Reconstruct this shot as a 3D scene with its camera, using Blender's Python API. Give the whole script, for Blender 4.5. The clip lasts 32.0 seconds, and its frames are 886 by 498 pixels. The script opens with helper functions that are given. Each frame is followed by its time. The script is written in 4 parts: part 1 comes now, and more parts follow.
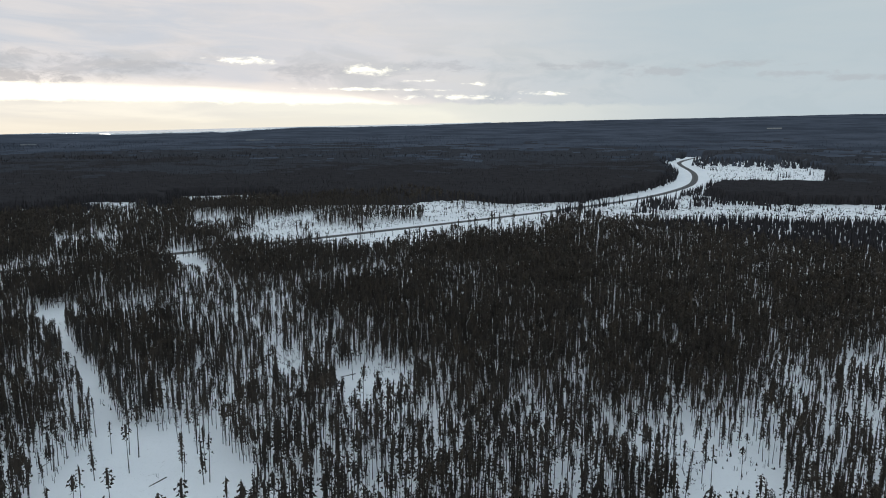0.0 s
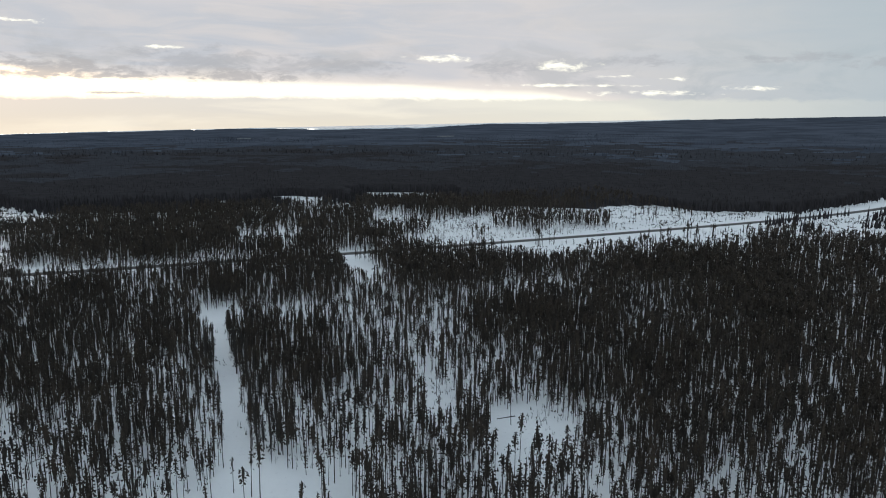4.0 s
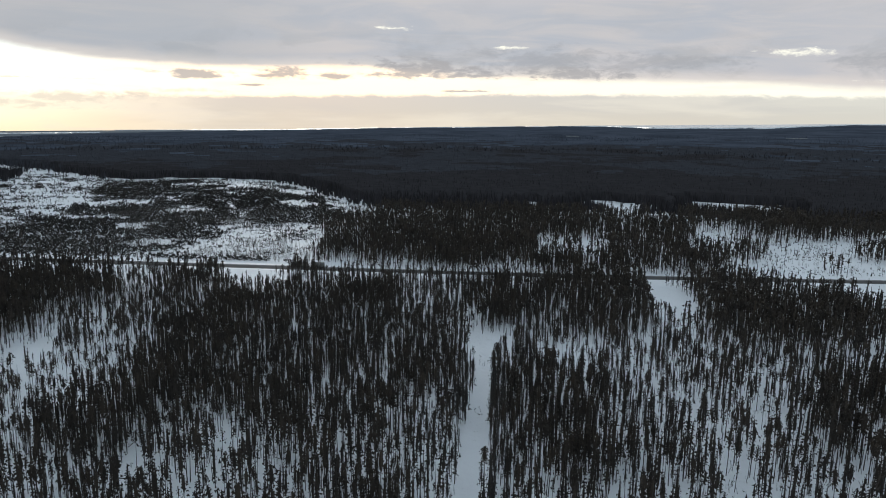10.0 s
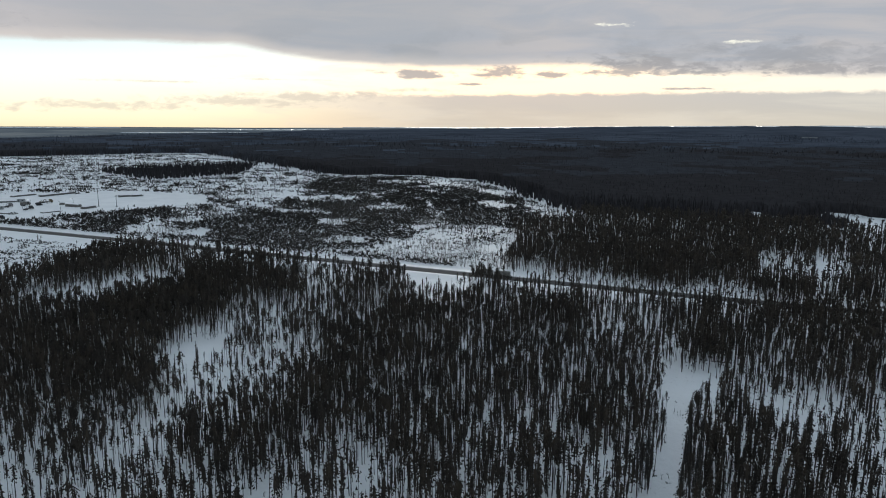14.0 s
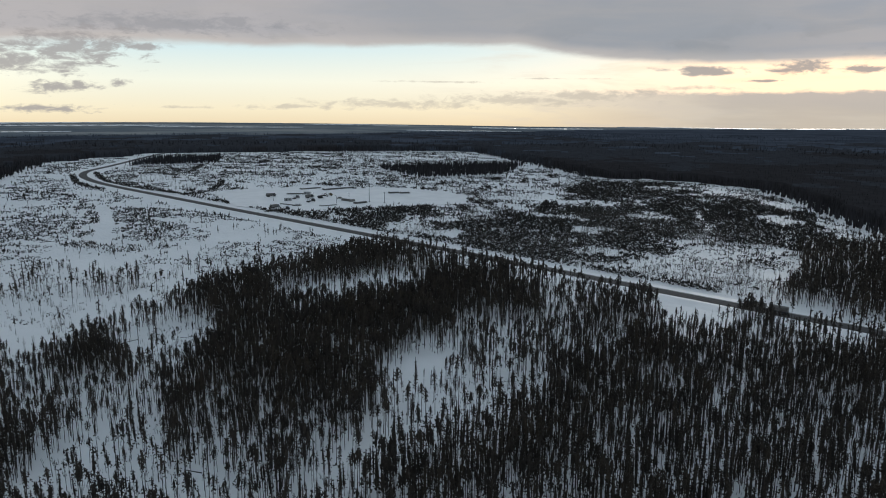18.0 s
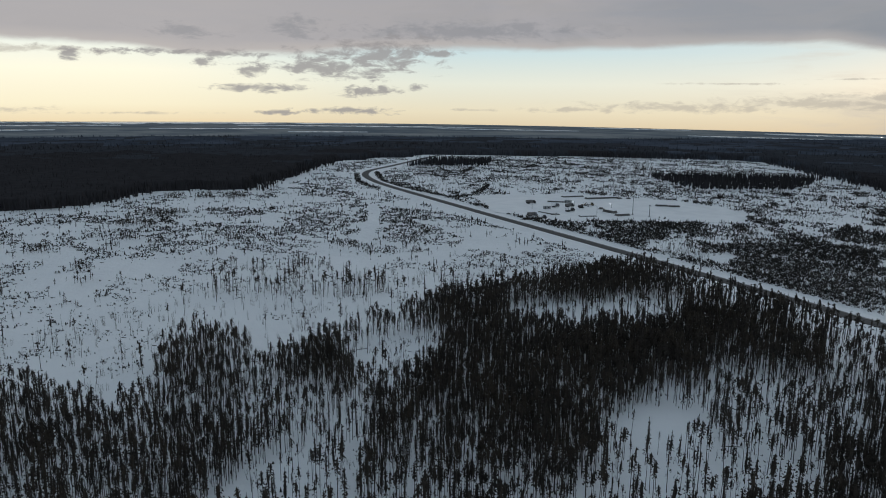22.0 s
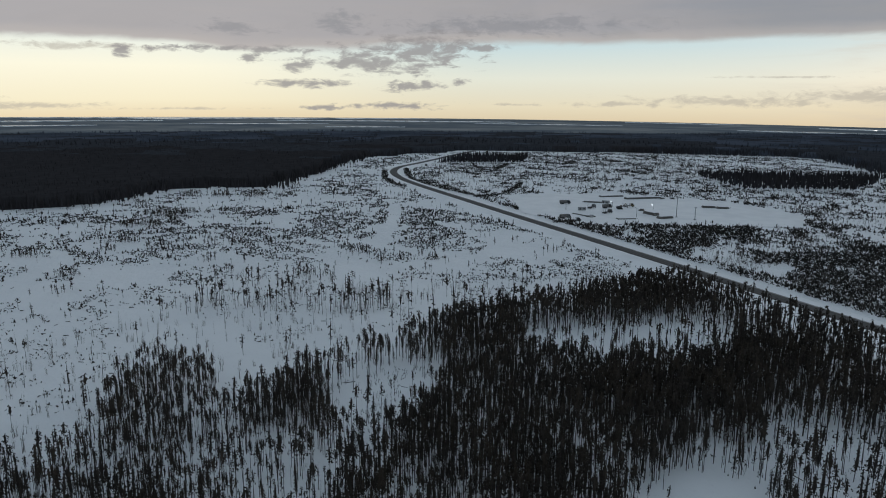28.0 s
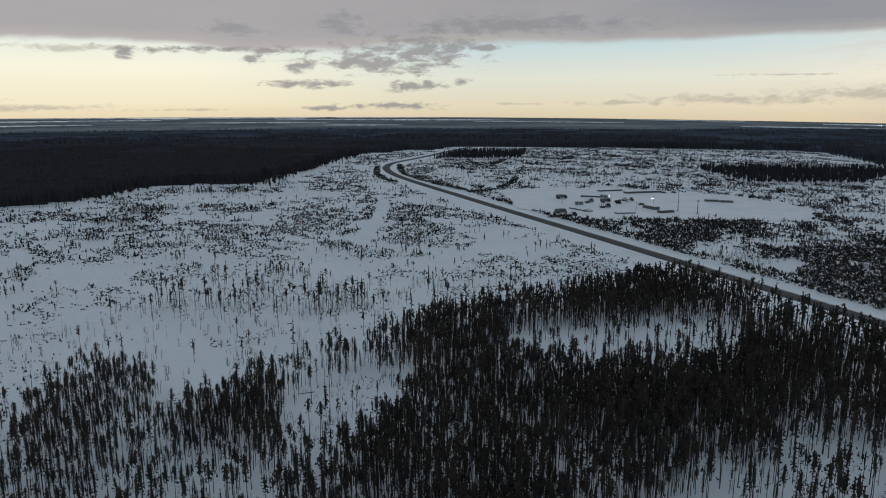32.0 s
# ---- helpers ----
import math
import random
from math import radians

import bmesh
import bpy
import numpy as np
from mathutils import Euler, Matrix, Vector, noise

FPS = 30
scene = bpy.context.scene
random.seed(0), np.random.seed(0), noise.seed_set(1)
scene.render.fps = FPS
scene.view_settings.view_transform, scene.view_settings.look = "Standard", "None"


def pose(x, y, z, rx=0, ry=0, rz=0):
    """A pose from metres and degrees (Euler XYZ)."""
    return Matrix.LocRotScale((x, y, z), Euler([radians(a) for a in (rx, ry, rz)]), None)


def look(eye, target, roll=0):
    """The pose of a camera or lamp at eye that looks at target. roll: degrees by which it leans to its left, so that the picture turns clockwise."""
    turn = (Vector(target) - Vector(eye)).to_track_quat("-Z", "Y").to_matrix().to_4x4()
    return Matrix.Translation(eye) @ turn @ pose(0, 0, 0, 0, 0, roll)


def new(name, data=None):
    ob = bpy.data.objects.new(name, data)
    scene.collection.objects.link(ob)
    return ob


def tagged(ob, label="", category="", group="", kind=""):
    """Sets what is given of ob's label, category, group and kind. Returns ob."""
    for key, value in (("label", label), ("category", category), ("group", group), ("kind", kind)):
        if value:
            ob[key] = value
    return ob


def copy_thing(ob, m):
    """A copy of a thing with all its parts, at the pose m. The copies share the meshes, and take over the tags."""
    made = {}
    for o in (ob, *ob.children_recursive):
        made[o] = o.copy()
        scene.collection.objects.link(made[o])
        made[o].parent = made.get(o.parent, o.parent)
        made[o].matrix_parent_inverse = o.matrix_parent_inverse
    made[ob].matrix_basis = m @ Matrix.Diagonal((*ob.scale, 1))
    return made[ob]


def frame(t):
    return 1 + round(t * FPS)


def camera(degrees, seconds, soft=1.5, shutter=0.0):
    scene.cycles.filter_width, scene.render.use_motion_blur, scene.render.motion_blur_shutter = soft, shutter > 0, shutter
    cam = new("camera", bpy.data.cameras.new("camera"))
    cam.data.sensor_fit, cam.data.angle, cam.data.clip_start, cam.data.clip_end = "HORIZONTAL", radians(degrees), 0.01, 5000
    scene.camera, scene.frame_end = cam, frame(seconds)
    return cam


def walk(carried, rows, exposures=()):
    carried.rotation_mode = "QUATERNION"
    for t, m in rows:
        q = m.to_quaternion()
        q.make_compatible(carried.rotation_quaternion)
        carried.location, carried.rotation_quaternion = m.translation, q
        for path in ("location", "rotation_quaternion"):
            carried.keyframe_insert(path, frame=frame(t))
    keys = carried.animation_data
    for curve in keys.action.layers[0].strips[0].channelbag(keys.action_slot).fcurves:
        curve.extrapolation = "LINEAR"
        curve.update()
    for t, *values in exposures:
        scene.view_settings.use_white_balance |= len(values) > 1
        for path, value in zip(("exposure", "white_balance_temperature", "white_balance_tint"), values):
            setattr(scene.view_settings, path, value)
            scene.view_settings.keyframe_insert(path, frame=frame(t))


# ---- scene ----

# ---------------------------------------------------------------- camera
cam = camera(62.8, 32.0, soft=1.0)
PATH = [
    (0, (-28.098, -32.554, 85.203), (-26.926, -30.972, 84.85), 0.3),
    (0.5, (-25.185, -28.27, 85.232), (-24.013, -26.688, 84.878), 0.4),
    (1, (-22.202, -24.317, 85.316), (-21.076, -22.703, 84.961), 0.4),
    (1.5, (-18.948, -20.933, 85.454), (-17.922, -19.254, 85.097), 0.4),
    (2, (-15.844, -17.386, 85.54), (-14.868, -15.678, 85.18), 0.4),
    (2.5, (-12.943, -13.723, 85.548), (-12.032, -11.98, 85.187), 0.4),
    (4.5, (-2.936, 1.203, 86.271), (-2.273, 3.054, 85.903), 0.4),
    (5, (-0.541, 5.315, 86.426), (0.041, 7.192, 86.056), 0.4),
    (5.5, (1.546, 9.275, 86.459), (2.034, 11.179, 86.089), 0.5),
    (6, (3.446, 13.49, 86.674), (3.839, 15.415, 86.303), 0.6),
    (6.5, (5.337, 17.877, 86.869), (5.646, 19.818, 86.498), 0.6),
    (7, (7.072, 22.622, 86.896), (7.322, 24.571, 86.523), 0.6),
    (7.5, (8.506, 27.101, 86.924), (8.705, 29.055, 86.55), 0.7),
    (8, (10.168, 31.382, 86.863), (10.302, 33.342, 86.488), 0.7),
    (8.5, (11.492, 36.113, 86.811), (11.559, 38.076, 86.434), 0.7),
    (9, (12.587, 40.971, 86.743), (12.585, 42.935, 86.365), 0.7),
    (9.5, (13.835, 46.143, 86.544), (13.768, 48.106, 86.166), 0.7),
    (10, (14.984, 51.498, 86.305), (14.858, 53.457, 85.925), 0.8),
    (10.5, (15.553, 56.142, 86.225), (15.365, 58.096, 85.843), 0.8),
    (11, (16.042, 60.286, 86.111), (15.767, 62.229, 85.725), 0.8),
    (11.5, (16.588, 64.257, 86.069), (16.223, 66.185, 85.681), 0.8),
    (12, (16.828, 68.465, 85.945), (16.39, 70.377, 85.554), 0.8),
    (12.5, (17.047, 72.798, 85.882), (16.54, 74.692, 85.491), 0.7),
    (13, (17.128, 76.909, 85.836), (16.562, 78.786, 85.444), 0.7),
    (13.5, (17.381, 80.592, 85.787), (16.765, 82.454, 85.396), 0.7),
    (15.5, (17.957, 92.829, 87.37), (17.041, 94.562, 86.973), 0.5),
    (16, (17.385, 96.464, 87.492), (16.39, 98.153, 87.093), 0.5),
    (16.5, (16.382, 100.413, 87.539), (15.312, 102.054, 87.14), 0.5),
    (17, (15.12, 104.544, 87.647), (13.976, 106.135, 87.247), 0.5),
    (17.5, (13.723, 108.341, 87.8), (12.505, 109.876, 87.399), 0.5),
    (18, (12.366, 112.163, 87.808), (11.069, 113.631, 87.407), 0.5),
    (18.5, (10.881, 116.019, 87.883), (9.51, 117.419, 87.484), 0.5),
    (19, (9.112, 119.718, 88.028), (7.682, 121.058, 87.63), 0.5),
    (19.5, (7.495, 122.972, 88.202), (6.0, 124.241, 87.806), 0.5),
    (20, (5.654, 126.134, 88.504), (4.099, 127.328, 88.109), 0.5),
    (20.5, (3.529, 129.302, 88.809), (1.919, 130.42, 88.414), 0.5),
    (21, (1.64, 132.284, 89.097), (-0.028, 133.313, 88.701), 0.5),
    (21.5, (-0.397, 135.335, 89.347), (-2.114, 136.281, 88.95), 0.4),
    (22, (-2.762, 138.064, 89.518), (-4.507, 138.956, 89.119), 0.5),
    (22.5, (-5.344, 140.676, 89.528), (-7.107, 141.533, 89.128), 0.5),
    (23, (-7.902, 143.513, 89.509), (-9.679, 144.339, 89.107), 0.5),
    (23.5, (-10.225, 146.609, 89.506), (-12.017, 147.399, 89.102), 0.5),
    (24, (-12.285, 149.844, 89.583), (-14.083, 150.619, 89.176), 0.4),
    (24.5, (-14.474, 153.018, 89.701), (-16.272, 153.794, 89.293), 0.3),
    (25, (-16.983, 155.987, 89.948), (-18.78, 156.762, 89.538), 0.3),
    (25.5, (-19.843, 158.422, 90.115), (-21.64, 159.198, 89.703), 0.3),
    (27.5, (-32.036, 166.78, 88.661), (-33.829, 167.564, 88.249), 0.4),
    (28, (-35.061, 168.683, 87.848), (-36.852, 169.469, 87.435), 0.3),
    (28.5, (-37.992, 170.477, 86.842), (-39.783, 171.268, 86.43), 0.4),
    (29, (-40.899, 172.344, 85.769), (-42.688, 173.136, 85.357), 0.3),
    (29.5, (-43.884, 174.277, 84.739), (-45.673, 175.07, 84.327), 0.3),
    (30, (-46.711, 176.196, 83.605), (-48.501, 176.989, 83.193), 0.2),
    (30.5, (-49.263, 178.353, 82.642), (-51.052, 179.145, 82.231), 0.1),
    (31, (-51.258, 180.786, 81.874), (-53.049, 181.576, 81.463), 0.1),
    (31.5, (-52.688, 183.745, 81.206), (-54.481, 184.531, 80.795), -0.0),
    (32, (-53.897, 187.067, 80.766), (-55.692, 187.846, 80.352), -0.1),
]
EXPOSURES = [(0, 0.98, 6670, 10), (6, 0.75, 6570, 10), (13, 0.56, 6470, 10), (19, 0.13, 6400, 10), (23, -0.02, 6330, 10), (28, -0.05, 6330, 10), (32, -0.10, 6330, 10)]
walk(cam, [(t, look(eye, target, roll)) for t, eye, target, roll in PATH], EXPOSURES)


# ---------------------------------------------------------------- node helpers
class Graph:
    """Small helper to write node trees as expressions."""

    def __init__(self, tree):
        self.tree = tree
        tree.nodes.clear()

    def node(self, kind, inputs=(), **settings):
        n = self.tree.nodes.new(kind)
        for key, value in settings.items():
            setattr(n, key, value)
        for key, value in dict(inputs).items():
            self.put(n.inputs[key], value)
        return n

    def put(self, socket, value):
        if isinstance(value, bpy.types.NodeSocket):
            self.tree.links.new(value, socket)
        elif hasattr(value, "__len__") and socket.type == "RGBA":
            socket.default_value = (*value, 1.0)[:4]
        else:
            socket.default_value = value

    def math(self, op, a, b=0.0, c=0.0):
        return self.node("ShaderNodeMath", {0: a, 1: b, 2: c}, operation=op).outputs[0]

    def step(self, x, lo, hi, a=0.0, b=1.0):
        n = self.node("ShaderNodeMapRange", {0: x, 1: lo, 2: hi, 3: a, 4: b})
        n.interpolation_type = "SMOOTHSTEP"
        return n.outputs[0]

    def line(self, x, lo, hi, a=0.0, b=1.0):
        return self.node("ShaderNodeMapRange", {0: x, 1: lo, 2: hi, 3: a, 4: b}).outputs[0]

    def mix(self, f, a, b):
        n = self.node("ShaderNodeMix", data_type="RGBA")
        self.put(n.inputs[0], f)
        self.put(n.inputs[6], a)
        self.put(n.inputs[7], b)
        return n.outputs[2]

    def noise(self, vector, scale, detail=4.0, rough=0.55, warp=0.0):
        n = self.node("ShaderNodeTexNoise", {"Scale": scale, "Detail": detail, "Roughness": rough, "Distortion": warp})
        if vector is not None:
            self.put(n.inputs["Vector"], vector)
        return n.outputs[0]

    def ramp(self, x, stops, mode="LINEAR"):
        n = self.node("ShaderNodeValToRGB", {0: x})
        n.color_ramp.interpolation = mode
        e = n.color_ramp.elements
        while len(e) < len(stops):
            e.new(0.5)
        for k, (at, col) in zip(e, stops):
            k.position = at
            k.color = (*col, 1) if hasattr(col, "__len__") else (col, col, col, 1)
        return n.outputs[0]

    def xyz(self, x, y, z=0.0):
        return self.node("ShaderNodeCombineXYZ", {0: x, 1: y, 2: z}).outputs[0]


# ---------------------------------------------------------------- sky
def build_world():
    world = bpy.data.worlds.new("winter_sky")
    scene.world = world
    world.use_nodes = True
    g = Graph(world.node_tree)
    way = g.node("ShaderNodeTexCoord").outputs["Generated"]
    parts = g.node("ShaderNodeSeparateXYZ", {0: way})
    x, y, z = parts.outputs
    el = g.math("MULTIPLY", g.math("ARCSINE", z), 57.2958)
    az = g.math("MULTIPLY", g.math("ARCTAN2", g.math("MULTIPLY", x, -1.0), y), 57.2958)
    # flattened cloud coordinates: long in azimuth, thin in elevation
    streak = g.xyz(g.math("MULTIPLY", az, 0.06), g.math("MULTIPLY", el, 0.42))
    puff = g.xyz(g.math("MULTIPLY", az, 0.16), g.math("MULTIPLY", el, 0.42), 3.7)
    veil = g.xyz(g.math("MULTIPLY", az, 0.022), g.math("MULTIPLY", el, 0.16), 9.1)
    n1 = g.noise(streak, 1.0, 6, 0.55, 0.4)
    n2 = g.noise(puff, 1.0, 7, 0.6, 0.5)
    n3 = g.noise(veil, 1.0, 4, 0.5, 0.3)
    turn = g.line(az, -180.0, 180.0)
    pos = lambda a: (a + 180.0) / 360.0
    lvl = lambda e: (e + 5.0) / 12.0
    # lower edge of the cloud deck, by azimuth
    edge = g.ramp(turn, [(pos(a), lvl(e)) for a, e in ((-180, -3), (-46, -3.0), (-36, 0.6), (-29, 1.42), (-24, 1.7), (-16, 2.05), (-5.5, 2.35), (2, 2.4), (5, 2.7), (9.8, 2.98), (16, 2.9),
                                                       (23.5, 2.85), (28, 3.1), (32.5, 3.45), (36, 4.1), (43.6, 4.13), (49, 4.1), (55, 3.8), (62, 3.95), (67, 3.9), (75, 3.45), (81, 3.4),
                                                       (86, 3.7), (97, 3.8), (125, 2.0), (160, -3), (180, -3))])
    edge = g.math("SUBTRACT", g.math("MULTIPLY", edge, 12.0), 5.0)
    edge = g.math("ADD", edge, g.math("ADD", g.math("MULTIPLY", g.math("SUBTRACT", n1, 0.5), 0.9), g.math("MULTIPLY", g.math("SUBTRACT", n2, 0.5), 0.8)))
    deck = g.step(g.math("SUBTRACT", el, edge), -0.26, 0.34)
    # ragged single clouds: middle and half size in degrees
    rag = g.noise(g.xyz(g.math("MULTIPLY", az, 0.55), g.math("MULTIPLY", el, 1.5), 21.0), 1.0, 9, 0.68, 0.35)
    spot = g.xyz(az, el)

    def flock(clouds, ragged, lo, hi):
        best = None
        for a, e, w, h in clouds:
            off = g.node("ShaderNodeVectorMath", {0: spot, 1: (1 / w, 1 / h, 0), 2: (-a / w, -e / h, 0)}, operation="MULTIPLY_ADD").outputs[0]
            far = g.node("ShaderNodeVectorMath", {0: off}, operation="LENGTH").outputs["Value"]
            best = far if best is None else g.math("MINIMUM", best, far)
        body = g.math("ADD", g.math("SUBTRACT", 1.0, best), g.math("MULTIPLY", g.math("SUBTRACT", rag, 0.5), ragged))
        return g.step(body, lo, hi)

    # clear air in the gap under the deck
    up = g.line(el, -3.0, 9.0)
    warm = g.ramp(up, [(0.0, (0.62, 0.42, 0.22)), (0.12, (0.88, 0.72, 0.46)), (0.22, (0.98, 0.88, 0.62)), (0.42, (1.02, 0.97, 0.76)), (0.62, (0.82, 0.88, 0.82)), (1.0, (0.42, 0.55, 0.62))])
    glow = g.ramp(up, [(0.0, (0.72, 0.58, 0.40)), (0.2, (0.70, 0.62, 0.46)), (0.34, (0.69, 0.685, 0.59)), (0.6, (0.62, 0.665, 0.63)), (1.0, (0.52, 0.58, 0.60))])
    cool = g.ramp(up, [(0.0, (0.66, 0.50, 0.30)), (0.18, (0.82, 0.73, 0.52)), (0.36, (0.79, 0.81, 0.69)), (0.55, (0.58, 0.72, 0.74)), (1.0, (0.36, 0.50, 0.60))])
    clear = g.mix(g.step(az, 62.0, 88.0), cool, warm)
    clear = g.mix(g.step(az, 36.0, 14.0), clear, glow)
    haze = g.math("MULTIPLY", g.step(g.noise(streak, 2.1, 6, 0.6, 0.5), 0.46, 0.68), g.step(az, 48.0, 28.0, 0.0, 0.5))
    clear = g.mix(haze, clear, (0.56, 0.545, 0.50))
    nishita = g.node("ShaderNodeTexSky", sky_type="NISHITA", sun_disc=False, sun_elevation=radians(4), sun_rotation=radians(-15), air_density=1.2, dust_density=2.0)
    air = g.node("ShaderNodeMix", data_type="RGBA", blend_type="ADD")
    g.put(air.inputs[0], 0.012)
    g.put(air.inputs[6], clear)
    g.put(air.inputs[7], nishita.outputs[0])
    clear = air.outputs[2]
    # the deck itself: mauve grey, with bluer and darker rolls, paler along its edge
    body = g.mix(g.step(n3, 0.35, 0.65), (0.40, 0.385, 0.392), (0.305, 0.325, 0.36))
    body = g.mix(g.math("MULTIPLY", g.step(g.noise(streak, 1.7, 6, 0.6, 0.8), 0.35, 0.72), 0.7), body, (0.41, 0.388, 0.38))
    body = g.mix(g.math("MULTIPLY", g.step(n2, 0.48, 0.62), g.step(el, 6.5, 3.5, 0.1, 0.55)), body, (0.265, 0.275, 0.29))
    body = g.mix(g.math("MULTIPLY", g.step(az, -22.0, -60.0), 0.85), body, (0.235, 0.287, 0.318))
    body = g.mix(g.math("MULTIPLY", g.step(az, 60.0, 86.0), 0.75), body, (0.47, 0.44, 0.43))
    dim = g.math("MULTIPLY", g.step(az, 54.0, 42.0), g.step(az, 10.0, 24.0))
    body = g.mix(g.math("MULTIPLY", dim, 0.4), body, (0.235, 0.262, 0.29))
    rim = g.math("MULTIPLY", g.step(g.math("SUBTRACT", el, edge), 1.1, 0.1), 0.45)
    body = g.mix(rim, body, (0.60, 0.54, 0.48))
    rolls = flock(((74.2, 5.3, 1.8, 0.9), (82.0, 4.8, 2.4, 0.5), (61.0, 5.2, 9.0, 0.7), (-3.9, 3.6, 6.0, 1.0), (5.8, 3.1, 5.0, 0.7), (-11.0, 3.2, 5.0, 0.6), (-58.0, 3.9, 3.2, 0.32), (-61.5, 3.3, 2.6, 0.25),
                   (-53.0, 3.5, 3.2, 0.32), (-47.0, 4.0, 4.0, 0.3), (-36.0, 4.0, 3.0, 0.4), (-27.0, 3.5, 3.4, 0.6), (-12.0, 3.6, 6.0, 0.6), (-66.0, 2.9, 3.0, 0.25)), 5.0, -0.2, 0.9)
    body = g.mix(g.math("MULTIPLY", rolls, 0.42), body, (0.215, 0.225, 0.245))
    holes = flock(((-21.7, 4.15, 2.4, 0.26), (-31.2, 3.6, 2.6, 0.42), (-35.2, 2.9, 1.8, 0.16), (-38.0, 1.62, 3.4, 0.2), (-44.5, 1.95, 2.0, 0.2), (-38.9, 2.65, 1.2, 0.15), (-1.5, 4.6, 1.7, 0.13), (-33.0, 2.2, 5.0, 0.12),
                   (8.0, 5.9, 1.6, 0.14)), 6.0, 0.0, 1.3)
    body = g.mix(holes, body, (0.70, 0.69, 0.60))
    sky = g.mix(deck, clear, body)
    # low bank of cloud on the horizon
    top = g.math("ADD", g.math("MULTIPLY", g.math("SUBTRACT", rag, 0.5), 0.9), g.step(az, 24.0, -8.0, 0.75, 1.2))
    bank = g.math("MULTIPLY", g.step(g.math("SUBTRACT", el, top), 0.12, -0.22), g.math("MULTIPLY", g.step(az, 42.0, 18.0), g.step(az, -60.0, -38.0)))
    low = g.mix(g.step(el, -1.8, 1.0), (0.42, 0.398, 0.350), (0.372, 0.368, 0.357))
    low = g.mix(g.math("MULTIPLY", g.step(n1, 0.45, 0.68), 0.45), low, (0.58, 0.55, 0.47))
    low = g.mix(g.step(az, -10.0, -50.0), low, (0.40, 0.415, 0.388))
    sky = g.mix(g.math("MULTIPLY", bank, 0.85), sky, low)
    # loose scraps in the gap, and low heaps lit from behind
    heaps = flock(((45.0, -0.3, 8.0, 0.42), (36.0, 0.05, 7.0, 0.5), (53.0, -0.55, 5.0, 0.25), (30.0, 0.5, 7.0, 0.5), (22.0, 1.05, 4.0, 0.2), (96.0, -0.75, 6.0, 0.25), (86.0, -1.0, 6.0, 0.14),
                   (41.5, 1.4, 5.0, 0.10), (61.0, -0.65, 2.2, 0.12), (34.0, 1.7, 4.0, 0.08), (92.0, 3.25, 7.0, 0.28), (104.0, -0.3, 6.0, 0.35)), 4.5, -0.1, 1.0)
    sky = g.mix(g.math("MULTIPLY", heaps, 0.6), sky, (0.47, 0.425, 0.36))
    west = flock(((68.2, 3.4, 4.4, 1.2), (66.0, 3.5, 2.2, 1.15), (71.6, 2.5, 4.6, 1.0), (77.3, 2.3, 1.4, 0.55), (68.7, 0.7, 2.4, 0.45), (77.0, 0.85, 3.0, 0.32), (75.2, -0.92, 2.6, 0.16), (70.4, -0.75, 3.6, 0.26),
                  (81.5, 3.3, 7.0, 0.25), (63.3, 3.55, 1.8, 0.3), (65.0, 1.0, 0.8, 0.3), (89.5, 3.0, 0.7, 0.4), (80.8, 2.7, 0.9, 0.4)), 5.5, -0.2, 0.9)
    sky = g.mix(g.math("MULTIPLY", west, 0.85), sky, (0.325, 0.305, 0.30))
    east = flock(((22.9, 2.38, 2.3, 0.26), (21.9, 2.08, 1.8, 0.22), (15.9, 2.42, 2.1, 0.42), (12.5, 2.3, 1.5, 0.24), (6.0, 2.92, 4.2, 0.62), (1.5, 2.5, 3.0, 0.3), (-6.0, 2.7, 4.0, 0.45), (2.0, 1.32, 2.0, 0.1), (18.0, 1.55, 1.4, 0.1)), 4.5, -0.2, 0.7)
    sky = g.mix(g.math("MULTIPLY", east, 0.85), sky, (0.275, 0.27, 0.275))
    # ground side of the dome and the high dome
    sky = g.mix(g.step(el, 8.5, 16.0), sky, (0.255, 0.312, 0.366))
    shade = g.node("ShaderNodeBackground", {0: sky, 1: 1.0})
    out = g.node("ShaderNodeOutputWorld")
    g.tree.links.new(shade.outputs[0], out.inputs[0])


build_world()
sun_data = bpy.data.lights.new("sun", "SUN")
sun_data.energy, sun_data.angle, sun_data.color = 0.25, radians(20), (1.0, 0.92, 0.82)
sun = new("sun", sun_data)
sun.matrix_world = look((-120, 450, 90), (0, 0, 0))


# ---------------------------------------------------------------- materials
def material(name, make):
    m = bpy.data.materials.new(name)
    m.use_nodes = True
    g = Graph(m.node_tree)
    out = g.node("ShaderNodeOutputMaterial")
    bsdf = g.node("ShaderNodeBsdfPrincipled")
    g.tree.links.new(bsdf.outputs[0], out.inputs[0])
    make(g, bsdf)
    return m


def bump(g, bsdf, height, strength=0.5, distance=0.1):
    n = g.node("ShaderNodeBump", {"Height": height, "Strength": strength, "Distance": distance})
    g.tree.links.new(n.outputs[0], bsdf.inputs["Normal"])


def place_of(g):
    return g.node("ShaderNodeNewGeometry").outputs["Position"]


